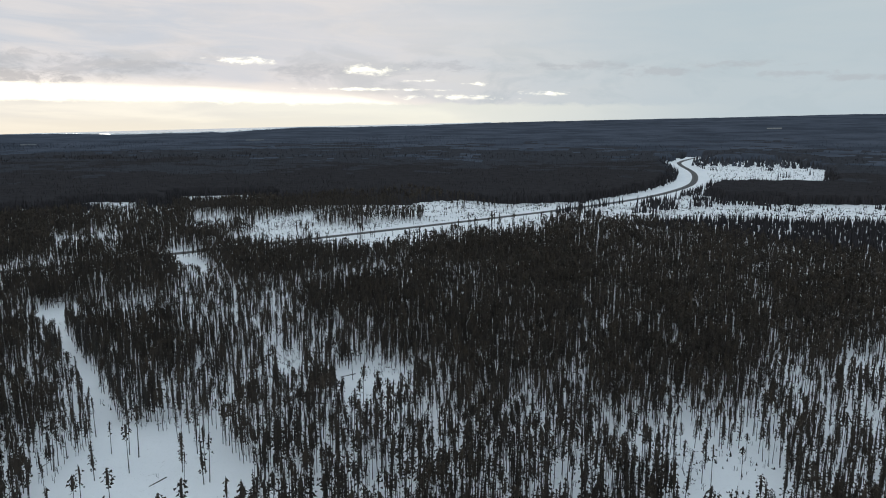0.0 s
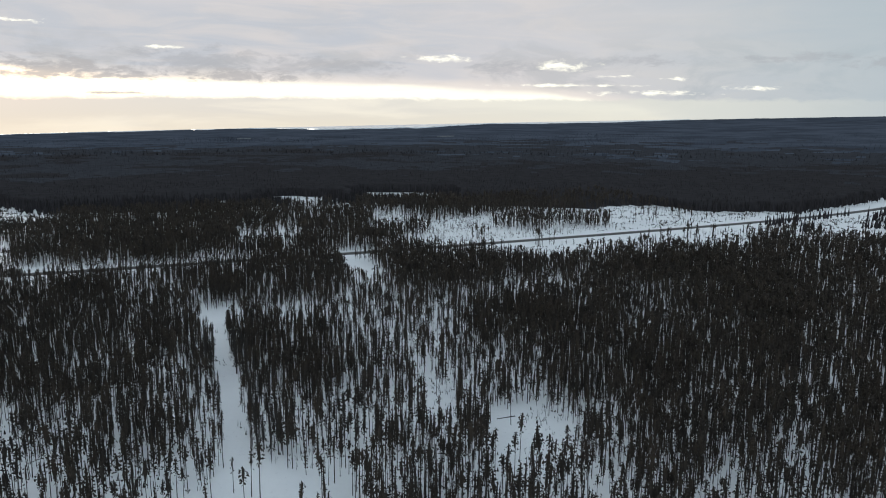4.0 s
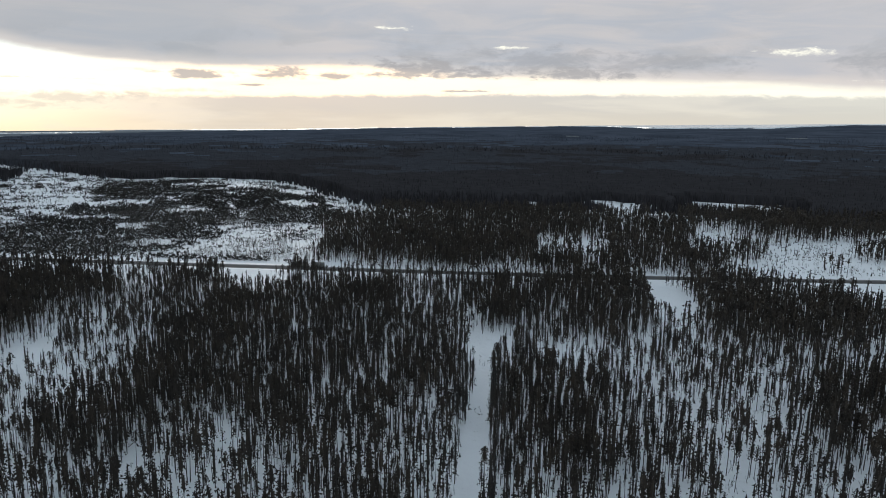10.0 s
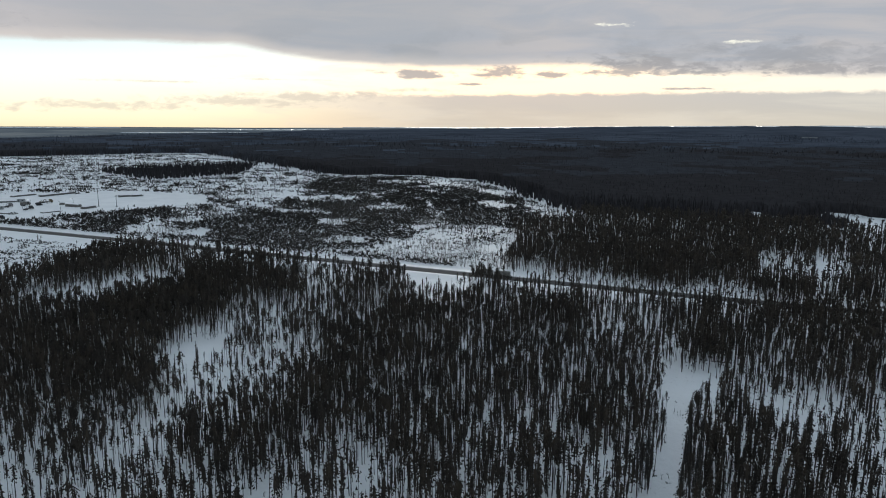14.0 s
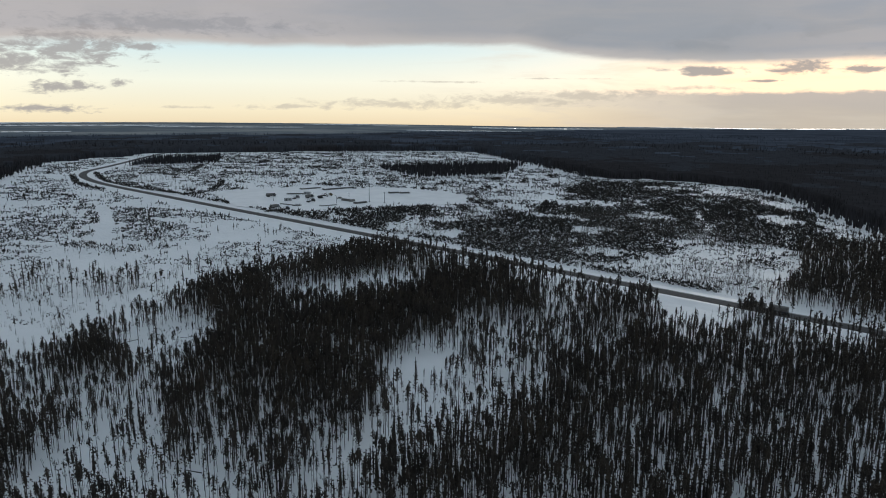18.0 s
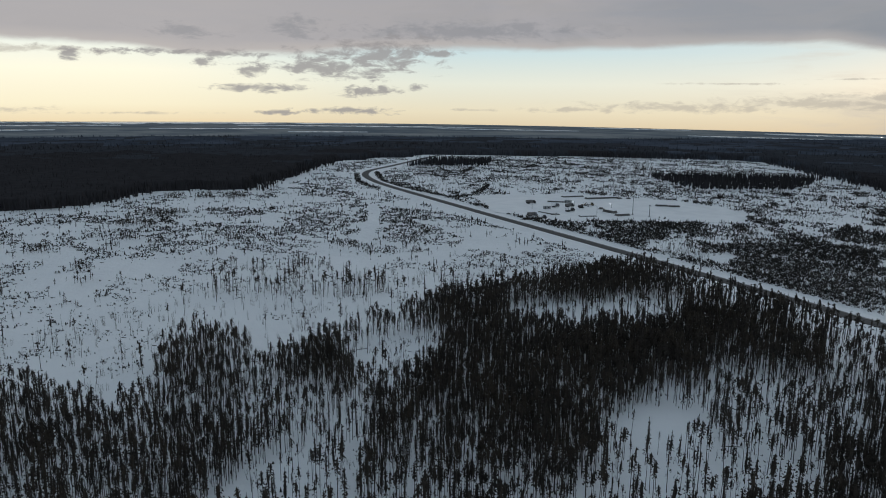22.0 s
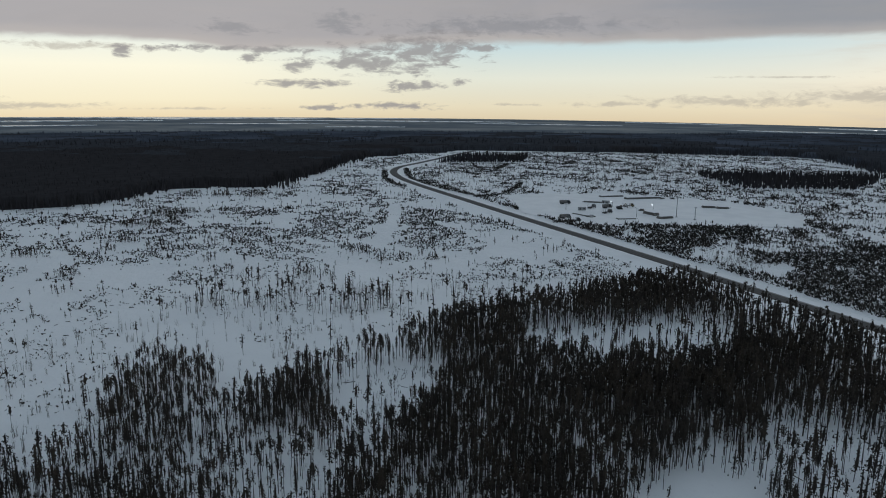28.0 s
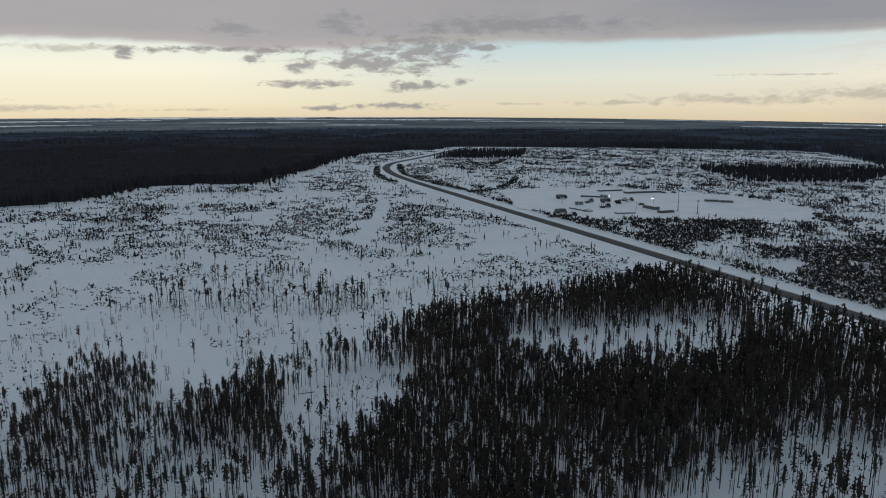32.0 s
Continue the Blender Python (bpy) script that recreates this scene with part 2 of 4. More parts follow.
def snow_look(g, b):
    p = place_of(g)
    wide = g.noise(p, 0.02, 4)
    fine = g.noise(p, 0.35, 6, 0.65)
    col = g.mix(g.step(wide, 0.35, 0.7), (0.90, 0.905, 0.91), (0.84, 0.85, 0.86))
    twigs = g.step(g.noise(p, 0.75, 9, 0.8), 0.57, 0.68)
    col = g.mix(g.math("MULTIPLY", twigs, g.step(wide, 0.42, 0.62, 0.12, 0.75)), col, (0.26, 0.245, 0.225))
    g.put(b.inputs["Base Color"], col)
    b.inputs["Roughness"].default_value = 0.55
    bump(g, b, g.math("ADD", g.noise(p, 0.12, 6), g.math("MULTIPLY", fine, 0.5)), 0.7, 1.2)


def tidy_snow_look(g, b):
    p = place_of(g)
    col = g.mix(g.step(g.noise(p, 0.06, 5), 0.35, 0.7), (0.91, 0.91, 0.91), (0.82, 0.825, 0.83))
    g.put(b.inputs["Base Color"], col)
    b.inputs["Roughness"].default_value = 0.45
    bump(g, b, g.noise(p, 0.4, 5), 0.3, 0.3)


def needle_look(dark, pale, gloss=0.2):
    def make(g, b):
        isle = g.node("ShaderNodeNewGeometry").outputs["Random Per Island"]
        p = place_of(g)
        col = g.mix(g.step(g.noise(p, 0.09, 3), 0.35, 0.65), dark, pale)
        col = g.mix(g.math("MULTIPLY", isle, 0.6), col, (0.019, 0.017, 0.015))
        g.put(b.inputs["Base Color"], col)
        b.inputs["Roughness"].default_value = 0.8
        b.inputs["Specular IOR Level"].default_value = gloss
    return make


def bark_look(g, b):
    p = place_of(g)
    n = g.noise(p, 2.5, 5, 0.7)
    col = g.mix(g.step(n, 0.3, 0.7), (0.036, 0.032, 0.029), (0.066, 0.052, 0.043))
    g.put(b.inputs["Base Color"], col)
    b.inputs["Roughness"].default_value = 0.9
    bump(g, b, n, 0.6, 0.05)


def haze_wood_look(g, b):
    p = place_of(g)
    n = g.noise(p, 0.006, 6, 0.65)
    # distance haze put into the colour: bluer and paler than near needles
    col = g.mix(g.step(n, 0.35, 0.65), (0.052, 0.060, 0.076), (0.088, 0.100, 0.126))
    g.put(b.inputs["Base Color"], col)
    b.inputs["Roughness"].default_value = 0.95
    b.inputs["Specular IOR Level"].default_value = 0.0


def asphalt_look(g, b):
    p = place_of(g)
    n = g.noise(p, 0.5, 6, 0.7)
    col = g.mix(g.step(n, 0.3, 0.75), (0.045, 0.042, 0.040), (0.080, 0.073, 0.069))
    g.put(b.inputs["Base Color"], col)
    b.inputs["Roughness"].default_value = 0.8
    b.inputs["Specular IOR Level"].default_value = 0.25
    bump(g, b, g.noise(p, 6, 4), 0.3, 0.02)


def slush_look(g, b):
    p = place_of(g)
    n = g.noise(p, 0.3, 6, 0.7)
    g.put(b.inputs["Base Color"], g.mix(g.step(n, 0.35, 0.7), (0.46, 0.44, 0.43), (0.24, 0.22, 0.205)))
    b.inputs["Roughness"].default_value = 0.7
    bump(g, b, n, 0.4, 0.1)


def plain_look(col, rough=0.6, metal=0.0, other=None):
    def make(g, b):
        n = g.noise(place_of(g), 1.1, 5, 0.65)
        g.put(b.inputs["Base Color"], g.mix(g.step(n, 0.3, 0.75), col, other or tuple(0.6 * c for c in col)))
        b.inputs["Roughness"].default_value, b.inputs["Metallic"].default_value = rough, metal
    return make


def haze_plain_look(g, b):
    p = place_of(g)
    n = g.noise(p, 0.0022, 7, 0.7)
    # pale grey-blue base colour carries the haze of the far air
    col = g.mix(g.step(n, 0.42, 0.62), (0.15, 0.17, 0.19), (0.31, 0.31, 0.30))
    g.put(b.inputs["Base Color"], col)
    b.inputs["Roughness"].default_value = 0.95
    b.inputs["Specular IOR Level"].default_value = 0.0


def metallic_ice_look(g, b):
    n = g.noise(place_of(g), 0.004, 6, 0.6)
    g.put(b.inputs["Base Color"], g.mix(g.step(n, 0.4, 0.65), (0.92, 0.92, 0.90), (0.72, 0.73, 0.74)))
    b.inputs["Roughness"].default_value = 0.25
    # metal added to the ice so it mirrors the sky's glow as glare
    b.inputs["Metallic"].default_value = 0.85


def glow_look(g, b):
    b.inputs["Base Color"].default_value = (0.9, 0.92, 0.95, 1)
    b.inputs["Emission Color"].default_value = (0.92, 0.96, 1.0, 1)
    b.inputs["Emission Strength"].default_value = 12.0


SNOW = material("wild_snow", snow_look)
TIDY = material("packed_snow", tidy_snow_look)
NEEDLE = material("pine_needles", needle_look((0.050, 0.042, 0.035), (0.074, 0.058, 0.044)))
# bluish tint in the canopy colour stands in for the air's haze
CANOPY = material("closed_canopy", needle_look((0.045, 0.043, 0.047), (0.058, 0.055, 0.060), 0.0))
SPRUCE = material("spruce_needles", needle_look((0.060, 0.055, 0.051), (0.080, 0.071, 0.061)))
BARK = material("bark", bark_look)
# full and half step of aerial haze, painted as paler, bluer wood
HAZEWOOD = material("far_wood", haze_wood_look)
HALF_HAZED = material("half_hazed_wood", needle_look((0.056, 0.059, 0.069), (0.076, 0.080, 0.093), 0.0))
ASPHALT = material("asphalt", asphalt_look)
SLUSH = material("slush", slush_look)
WORN = material("salted_asphalt", plain_look((0.088, 0.081, 0.077), 0.85, other=(0.055, 0.051, 0.048)))
HAZEPLAIN = material("hazed_plain", haze_plain_look)
ICE = material("metallic_ice", metallic_ice_look)
PALEWOOD = material("weathered_wood", plain_look((0.20, 0.18, 0.16), 0.9))
LOGS = material("cut_logs", plain_look((0.25, 0.24, 0.225), 0.85, other=(0.13, 0.12, 0.11)))
STEEL = material("grey_steel", plain_look((0.22, 0.23, 0.24), 0.5, 0.6))
DARKPAINT = material("dark_paint", plain_look((0.035, 0.035, 0.038), 0.5))
ORANGE = material("machine_paint", plain_look((0.16, 0.12, 0.06), 0.5))
RUBBER = material("rubber", plain_look((0.02, 0.02, 0.02), 0.85))
GLASS = material("dark_glass", plain_look((0.02, 0.025, 0.03), 0.1))
CABIN = material("cabin_cladding", plain_look((0.36, 0.37, 0.37), 0.7))
LAMPGLOW = material("lamp_glow", glow_look)
SHRUB = material("shrub_twigs", needle_look((0.036, 0.034, 0.031), (0.052, 0.045, 0.038)))


# ---------------------------------------------------------------- plan of the land
RNG = np.random.default_rng(7)
LATTICE = RNG.random((512, 512))


def field(x, y, size, seed=0):
    """Smooth value noise, 0 to 1, with features of that size in metres."""
    u, v = np.asarray(x) / size + 37.3 * seed + 100, np.asarray(y) / size + 11.9 * seed + 100
    i, j = np.floor(u).astype(int), np.floor(v).astype(int)
    fu, fv = u - i, v - j
    fu, fv = fu * fu * (3 - 2 * fu), fv * fv * (3 - 2 * fv)
    at = lambda a, b: LATTICE[a % 512, b % 512]
    return (at(i, j) * (1 - fu) + at(i + 1, j) * fu) * (1 - fv) + (at(i, j + 1) * (1 - fu) + at(i + 1, j + 1) * fu) * fv


def rough(x, y, size, seed=0):
    return 0.55 * field(x, y, size, seed) + 0.3 * field(x, y, size / 2.3, seed + 1) + 0.15 * field(x, y, size / 5.1, seed + 2)


def inside(x, y, poly):
    x, y = np.asarray(x, float), np.asarray(y, float)
    hit = np.zeros(x.shape, bool)
    for (xa, ya), (xb, yb) in zip(poly, poly[1:] + poly[:1]):
        if ya != yb:
            cross = ((ya > y) != (yb > y)) & (x < (xb - xa) * (y - ya) / (yb - ya) + xa)
            hit ^= cross
    return hit


def near_line(x, y, line):
    best = np.full(np.shape(x), 1e9)
    for (xa, ya), (xb, yb) in zip(line, line[1:]):
        dx, dy = xb - xa, yb - ya
        k = np.clip(((x - xa) * dx + (y - ya) * dy) / (dx * dx + dy * dy), 0, 1)
        best = np.minimum(best, np.hypot(x - xa - k * dx, y - ya - k * dy))
    return best


ROAD = [(-1096, 690), (-1040, 632), (-982, 578), (-930, 528), (-886, 484), (-845, 460), (-800, 446), (-750, 438), (-690, 434.5), (-600, 433),
        (-500, 431.5), (-400, 431), (-300, 430), (-200, 428.5), (-100, 427), (0, 426), (100, 427), (200, 431), (300, 436), (400, 443), (475, 450), (583, 466),
        (672, 489), (777, 530), (863, 578), (973, 654), (1060, 725), (1130, 790), (1190, 838), (1270, 875), (1371, 905), (1500, 930)]
WEST_OPEN = [(-90, 432), (-284, 424), (-294, 387), (-289, 338), (-288, 309), (-283, 282), (-266, 251), (-262, 230), (-247, 206), (-235, 190), (-230, 184),
             (-229, 170), (-234, 162), (-227, 155), (-219, 143), (-226, 134), (-240, 126), (-256, 117), (-265, 105), (-270, 85), (-290, 20), (-600, -60), (-654, 1), (-657, 55), (-658, 101), (-660, 147), (-704, 190), (-749, 208), (-742, 255), (-716, 300), (-771, 330), (-835, 372), (-915, 425),
             (-1007, 480), (-1060, 560), (-1095, 700), (-956, 936), (-794, 1090), (-558, 936), (-428, 860), (-330, 900), (-240, 885),
             (-162, 777), (-90, 665), (-70, 640), (-110, 568), (-88, 500), (-84, 464)]
CLUMP = [(-235, 186), (-252, 190), (-268, 187), (-282, 172), (-266, 160), (-240, 156), (-225, 165)]
ISLES = [[(-682, 762), (-573, 943), (-510, 811), (-556, 714)], [(-1024, 994), (-846, 1137), (-814, 1084), (-935, 918)],
         [(-919, 549), (-882, 655), (-960, 710), (-1016, 600)]]
EAST_OPEN = [[(150, 437), (152, 504), (158, 539), (168, 575), (199, 577), (205, 555), (261, 550), (325, 546), (427, 575), (444, 513), (540, 480), (590, 470), (475, 450), (330, 438)],
             [(150, 420), (250, 422), (440, 437), (450, 396), (420, 372), (302, 370), (246, 376), (205, 350), (190, 388)],
             [(512, 440), (652, 460), (700, 440), (623, 395), (766, 290), (900, 210), (760, 170), (612, 224), (530, 308), (435, 361), (430, 420)],
             [(1244, 826), (1393, 734), (1217, 569), (944, 439), (902, 506), (840, 540), (1000, 650)],
             [(502, 262), (517, 252), (482, 233)]]
GLADES = [[(48, 730), (60, 730), (66, 695), (50, 695)], [(105, 759), (156, 733), (139, 655), (115, 665)], [(144, 666), (172, 668), (161, 615), (142, 622)],
          [(206, 766), (289, 740), (260, 670), (233, 692), (197, 710)], [(165, 588), (190, 579), (168, 505), (150, 515)]]
FIELD_CLUMPS = [[(234, 491), (257, 463), (283, 486), (320, 468), (350, 498), (283, 510), (253, 522)], [(150, 486), (148, 453), (166, 454), (177, 512)], [(173, 538), (191, 516), (197, 540)],
                [(574, 444), (637, 441), (557, 392), (540, 417)], [(640, 430), (745, 375), (663, 341), (621, 383)], [(304, 407), (327, 382), (377, 403), (350, 412)], [(380, 403), (447, 398), (447, 378), (390, 380)]]
WEDGE = [(47, 545), (96, 552), (84, 467), (40, 457)]
STRIP = [(6, 320), (15, 326), (30, 320), (27, 305), (19, 294), (17.3, 280), (16.2, 228), (13.5, 190), (14, 172), (24, 160), (32, 150), (33, 126), (24, 105), (-20, 100), (-14, 135), (-4, 156),
         (6.5, 168), (9.6, 228), (11.6, 285), (7, 306)]
POND = [(-150, 270), (-156, 282), (-155, 291), (-147, 296), (-136, 292), (-130, 281), (-130, 272), (-138, 267)]
ROADSIDE = [[(-124, 421), (-90, 420), (-84, 394), (-110, 378)], [(94, 421), (84, 348), (99, 343), (110, 369), (109, 412)]]
EAST_GLADES = [[(82, 178), (100, 168), (93, 138), (66, 145)], [(118, 75), (134, 73), (140, 52), (115, 33), (94, 49)], [(228, 82), (254, 74), (222, 56), (216, 70)]]
DARK = [[(130, 290), (215, 318), (300, 350), (430, 352), (531, 286), (800, 160), (800, 60), (315, 98), (234, 100), (150, 92), (108, 150), (104, 205), (118, 260)],
        [(-90, 455), (-105, 560), (-60, 640), (60, 690), (180, 600), (150, 440)]]
# stands of the near wood: square metres to a tree, raggedness of the outline, outline
STANDS = [
    (3.5, 0.6, [(-103, 208), (-107, 243), (-78, 294), (-59, 296), (-47, 260), (-65, 221)]),
    (2.8, 0.6, [(-112, 285), (-105, 305), (-97, 349), (-31, 395), (-11, 292), (-45, 262), (-64, 312), (-80, 297), (-111, 264), (-110, 245)]),
    (4.1, 0.6, [(-271, 84), (-261, 108), (-254, 117), (-240, 126), (-227, 137), (-216, 144), (-234, 160), (-228, 188), (-220, 208), (-202, 217), (-191, 223), (-139, 194), (-177, 104)]),
    (6.0, 0.6, [(-212, 182), (-217, 197), (-206, 208), (-189, 210), (-161, 199), (-160, 188), (-169, 180)]),
    (2.5, 0.4, [(-240, 189), (-244, 203), (-246, 222), (-236, 221), (-216, 218), (-217, 197), (-224, 186)]),
    (2.8, 0.6, [(-151, 198), (-176, 206), (-194, 217), (-208, 238), (-226, 258), (-256, 266), (-273, 264), (-286, 286), (-271, 300), (-236, 297), (-218, 310), (-202, 317), (-177, 300), (-157, 270), (-131, 246)]),
    (2.8, 0.6, [(-261, 252), (-289, 276), (-286, 307), (-211, 300), (-197, 313), (-157, 277), (-140, 253), (-125, 235), (-143, 219), (-174, 211), (-206, 231), (-218, 254)]),
    (2.5, 0.4, [(-280, 275), (-282, 327), (-292, 376), (-270, 412), (-260, 369), (-266, 334), (-271, 308)]),
    (3.2, 0.6, [(-213, 356), (-173, 389), (-146, 353), (-164, 333), (-177, 312), (-201, 321)]),
    (11, 0.4, [(-132, 254), (-151, 267), (-162, 289), (-161, 307), (-149, 321), (-132, 333), (-125, 323), (-134, 308), (-131, 292), (-120, 284)]),
    (2.6, 0.4, [(-161, 280), (-195, 313), (-192, 339), (-173, 331), (-152, 299)]),
    (10, 0.5, [(-170, 298), (-152, 324), (-142, 348), (-128, 342), (-131, 310), (-148, 300), (-158, 289)]),
    (18, 0.5, [(-154, 156), (-170, 169), (-175, 190), (-171, 203), (-144, 189), (-131, 197), (-119, 201), (-114, 193)]),
    (12, 0.35, [(-103, 193), (-105, 210), (-101, 224), (-101, 236), (-98, 265), (-94, 283), (-108, 297), (-126, 290), (-125, 273), (-129, 252), (-122, 232), (-123, 218)]),
    (36, 0.3, [(-263, 299), (-239, 290), (-228, 292), (-218, 307), (-216, 323), (-202, 344), (-234, 381), (-250, 364), (-256, 338), (-261, 316)]),
    (40, 0.3, [(-237, 220), (-207, 215), (-200, 223), (-208, 238), (-228, 255), (-248, 260), (-250, 243)]),
    (4.2, 0.7, [(116, 269), (146, 292), (216, 309), (300, 324), (366, 327), (170, 149), (154, 164), (125, 188), (113, 216), (105, 238)]),
    (4.6, 0.7, [(107, 176), (154, 164), (170, 149), (143, 125), (83, 136)]),
    (4.0, 0.7, [(-96, 305), (-78, 352), (-4, 340), (6, 261), (-6, 232), (-36, 237), (-80, 276)]),
    (4.3, 0.3, [(17, 286), (29, 294), (48, 293), (44, 264), (24, 255)]),
    (11, 0.5, [(30, 319), (58, 311), (56, 286), (40, 282), (28, 295)]),
    (9, 0.5, [(122, 314), (194, 318), (197, 299), (159, 281), (125, 291)]),
    (11, 0.4, [(86, 248), (108, 278), (114, 269), (97, 234), (84, 226)]),
    (11, 0.4, [(60, 271), (71, 280), (76, 265), (65, 248)]),
    (11, 0.4, [(66, 208), (86, 220), (76, 185), (106, 176), (94, 155), (74, 156), (81, 176), (71, 181), (65, 196)]),
    (8.5, 0.6, [(25, 113), (48, 162), (67, 162), (90, 151), (97, 132), (65, 83)]),
    (120, 0.25, [(67, 204), (77, 212), (79, 200), (72, 179), (65, 163), (58, 167)]),
    (120, 0.25, [(66, 146), (79, 171), (87, 178), (99, 174), (83, 144)]),
    (11, 0.4, [(14, 170), (25, 174), (45, 164), (44, 152), (13, 155)]),
    (150, 0.25, [(-13, 131), (-4, 155), (7, 162), (16, 168), (25, 153), (32, 142), (32, 126), (22, 106)]),
]
# dark hedges of willow left along the ditches of the felled ground
HEDGES = [[(-867, 484), (-815, 466), (-768, 452), (-717, 449), (-666, 450), (-605, 458), (-620, 486), (-655, 520), (-685, 539)], [(-855, 452), (-772, 424), (-728, 418), (-701, 420)], [(-824, 585), (-842, 602), (-875, 627)]]
CLEAN = [(-408, 140), (-392, 182), (-430, 190), (-448, 148)]
CLUSTERS = [(-563, 170, 8), (-556, 183, 6), (-509, 168, 7), (-485, 115, 7), (-486, 157, 4), (-483, 212, 5), (-478, 227, 5), (-435, 207, 4), (-427, 138, 6), (-385, 247, 6), (-379, 258, 4), (-374, 220, 4),
            (-407, 214, 3), (-714, 221, 9), (-700, 245, 9), (-686, 272, 9), (-611, 190, 9), (-610, 208, 8)]
SNAG_GROUPS = [(-348, 197, 6), (-340, 212, 5), (-336, 222, 5), (-320, 248, 8), (-320, 262, 7), (-344, 260, 6), (-336, 188, 3), (-322, 236, 4), (-343, 232, 4)]
SHRUBS = [[(-450, 446), (-447, 528), (-401, 585), (-368, 537), (-362, 479), (-330, 446)],
          [(-314, 446), (-331, 502), (-319, 600), (-412, 822), (-340, 870), (-271, 844), (-179, 570), (-160, 460), (-200, 446)],
          [(-254, 802), (-169, 775), (-105, 640), (-111, 574), (-167, 583)]]
SLASH = [(-784, 352), (-713, 415), (-583, 418), (-340, 418), (-320, 375), (-444, 316), (-400, 264), (-465, 219), (-480, 160), (-600, 120), (-720, 230)]
YARD = [(-613, 480), (-585, 575), (-504, 640), (-425, 640), (-385, 592), (-425, 525), (-455, 462), (-513, 446)]
SNAGS = [(-284, 400), (-345, 300), (-375, 255), (-400, 210), (-337, 175), (-320, 130), (-300, 90), (-200, 90), (-230, 160), (-250, 205), (-285, 285)]
SIDE_TRACK = [(-400, 330), (-429, 308), (-445, 303), (-490, 329), (-558, 358), (-594, 371), (-589, 425)]


def terrain(x, y):
    """Height of the land: level near by, then falling or rising slowly towards the horizon."""
    x, y = np.asarray(x, float), np.asarray(y, float)
    r = np.hypot(x, y - 100)
    az = np.degrees(np.arctan2(-x, y - 100))
    far = np.interp(az, [-180, -110, -67, -40, -12, 0, 17, 35, 60, 97, 140, 180], [20, 106, 108, 47, -13, -34, -68, -77, -62, -46, -4, 20])
    k = np.clip((r - 1250) / 3350, 0, 1.2)
    low = 0.6 * (rough(x, y, 60, 3) - 0.5) * np.clip(near_line(x, y, ROAD) / 25 - 0.6, 0, 1)
    return far * k ** 1.15 + low * np.clip(1.5 - r / 1200, 0, 1)


def density(x, y):
    """Trees per square metre."""
    j1, j2 = (rough(x, y, 22, 5) - 0.5) * 26, (rough(x, y, 22, 9) - 0.5) * 26
    k1, k2 = (rough(x, y, 9, 15) - 0.5) * 8, (rough(x, y, 9, 19) - 0.5) * 8
    patch, lump = rough(x, y, 38, 1), rough(x, y, 11, 101)
    d = (1 / 5.7) * np.clip(0.3 + 2.1 * (patch - 0.18), 0.35, 1.6)
    for poly in DARK:
        d = np.where(inside(x + j1, y + j2, poly), (1 / 4.5) * np.clip(0.6 + 0.8 * patch, 0.65, 1.35), d)
    for room, ragged, poly in STANDS:
        d = np.where(inside(x + ragged * k1, y + ragged * k2, poly), (1 / room) * np.clip(0.55 + 0.9 * patch, 0.65, 1.4), d)
    d = d * np.clip(0.5 + 2.1 * (lump - 0.25), 0.35, 1.7)
    far = np.hypot(x, y - 150) > 640
    d = np.where(far, 1 / 8 * np.clip(0.5 + patch, 0.6, 1.4), d)
    fringe = near_line(x, y, WEST_OPEN[22:40])
    d = np.where((x < -480) & (fringe < 34), d * np.clip((fringe - 6) / 28 + 1.5 * (rough(x, y, 24, 102) - 0.42), 0.15, 1), d)
    for poly in EAST_GLADES:
        d = np.where(inside(x + 0.6 * j1, y + 0.6 * j2, poly), 1 / 26, d)
        d = np.where(inside(x + k1 * 0.7, y + k2 * 0.7, poly) & (rough(x, y, 12, 30) > 0.47), 0, d)
    off = np.where(np.hypot(x, y - 150) > 480, 0.8, 0.0)
    open_land = inside(x + 0.3 * k1 + off * j1, y + 0.3 * k2 + off * j2, WEST_OPEN)
    for poly in EAST_OPEN + GLADES:
        open_land |= inside(x + 0.7 * k1, y + 0.7 * k2, poly) & (rough(x, y, 30, 40) > 0.27)
    d = np.where(open_land, 0, d)
    d = np.where(inside(x + 0.3 * k1, y + 0.3 * k2, CLUMP), 1 / 3.8, d)
    for n, poly in enumerate(FIELD_CLUMPS):
        d = np.where(inside(x + k1, y + k2, poly), (1 / 4 if n < 3 else 1 / 14) * np.clip(2.5 * (lump - 0.2), 0.1, 1.6), d)
    d = np.where(inside(x + k1, y + k2, WEDGE), 1 / 24, d)
    for poly in ISLES:
        d = np.where(inside(x + k1, y + k2, poly), 1 / 6, d)
    for poly in [STRIP, POND] + ROADSIDE:
        d = np.where(inside(x + 0.15 * k1, y + 0.15 * k2, poly), 0, d)
    d = np.where(inside(x, y, STRIP) & (y < 160), 1 / 110, d)
    road = near_line(x, y, ROAD)
    verge = np.where((y > 431) & (x < -60), 22, np.where(x < -930, 13, np.where(np.abs(x) > 560, 24, np.where((x > -340) & (x < -100), 26, 11.5))))
    return np.where(road < verge + 0.4 * k1, 0, d)


def link_mesh(name, verts, faces, mats, slots=None, smooth=False):
    """A mesh object from arrays of vertices and triangles."""
    me = bpy.data.meshes.new(name)
    verts, faces = np.asarray(verts, np.float32), np.asarray(faces, np.int32)
    n = faces.shape[1]
    me.vertices.add(len(verts))
    me.vertices.foreach_set("co", verts.ravel())
    me.loops.add(faces.size)
    me.loops.foreach_set("vertex_index", faces.ravel())
    me.polygons.add(len(faces))
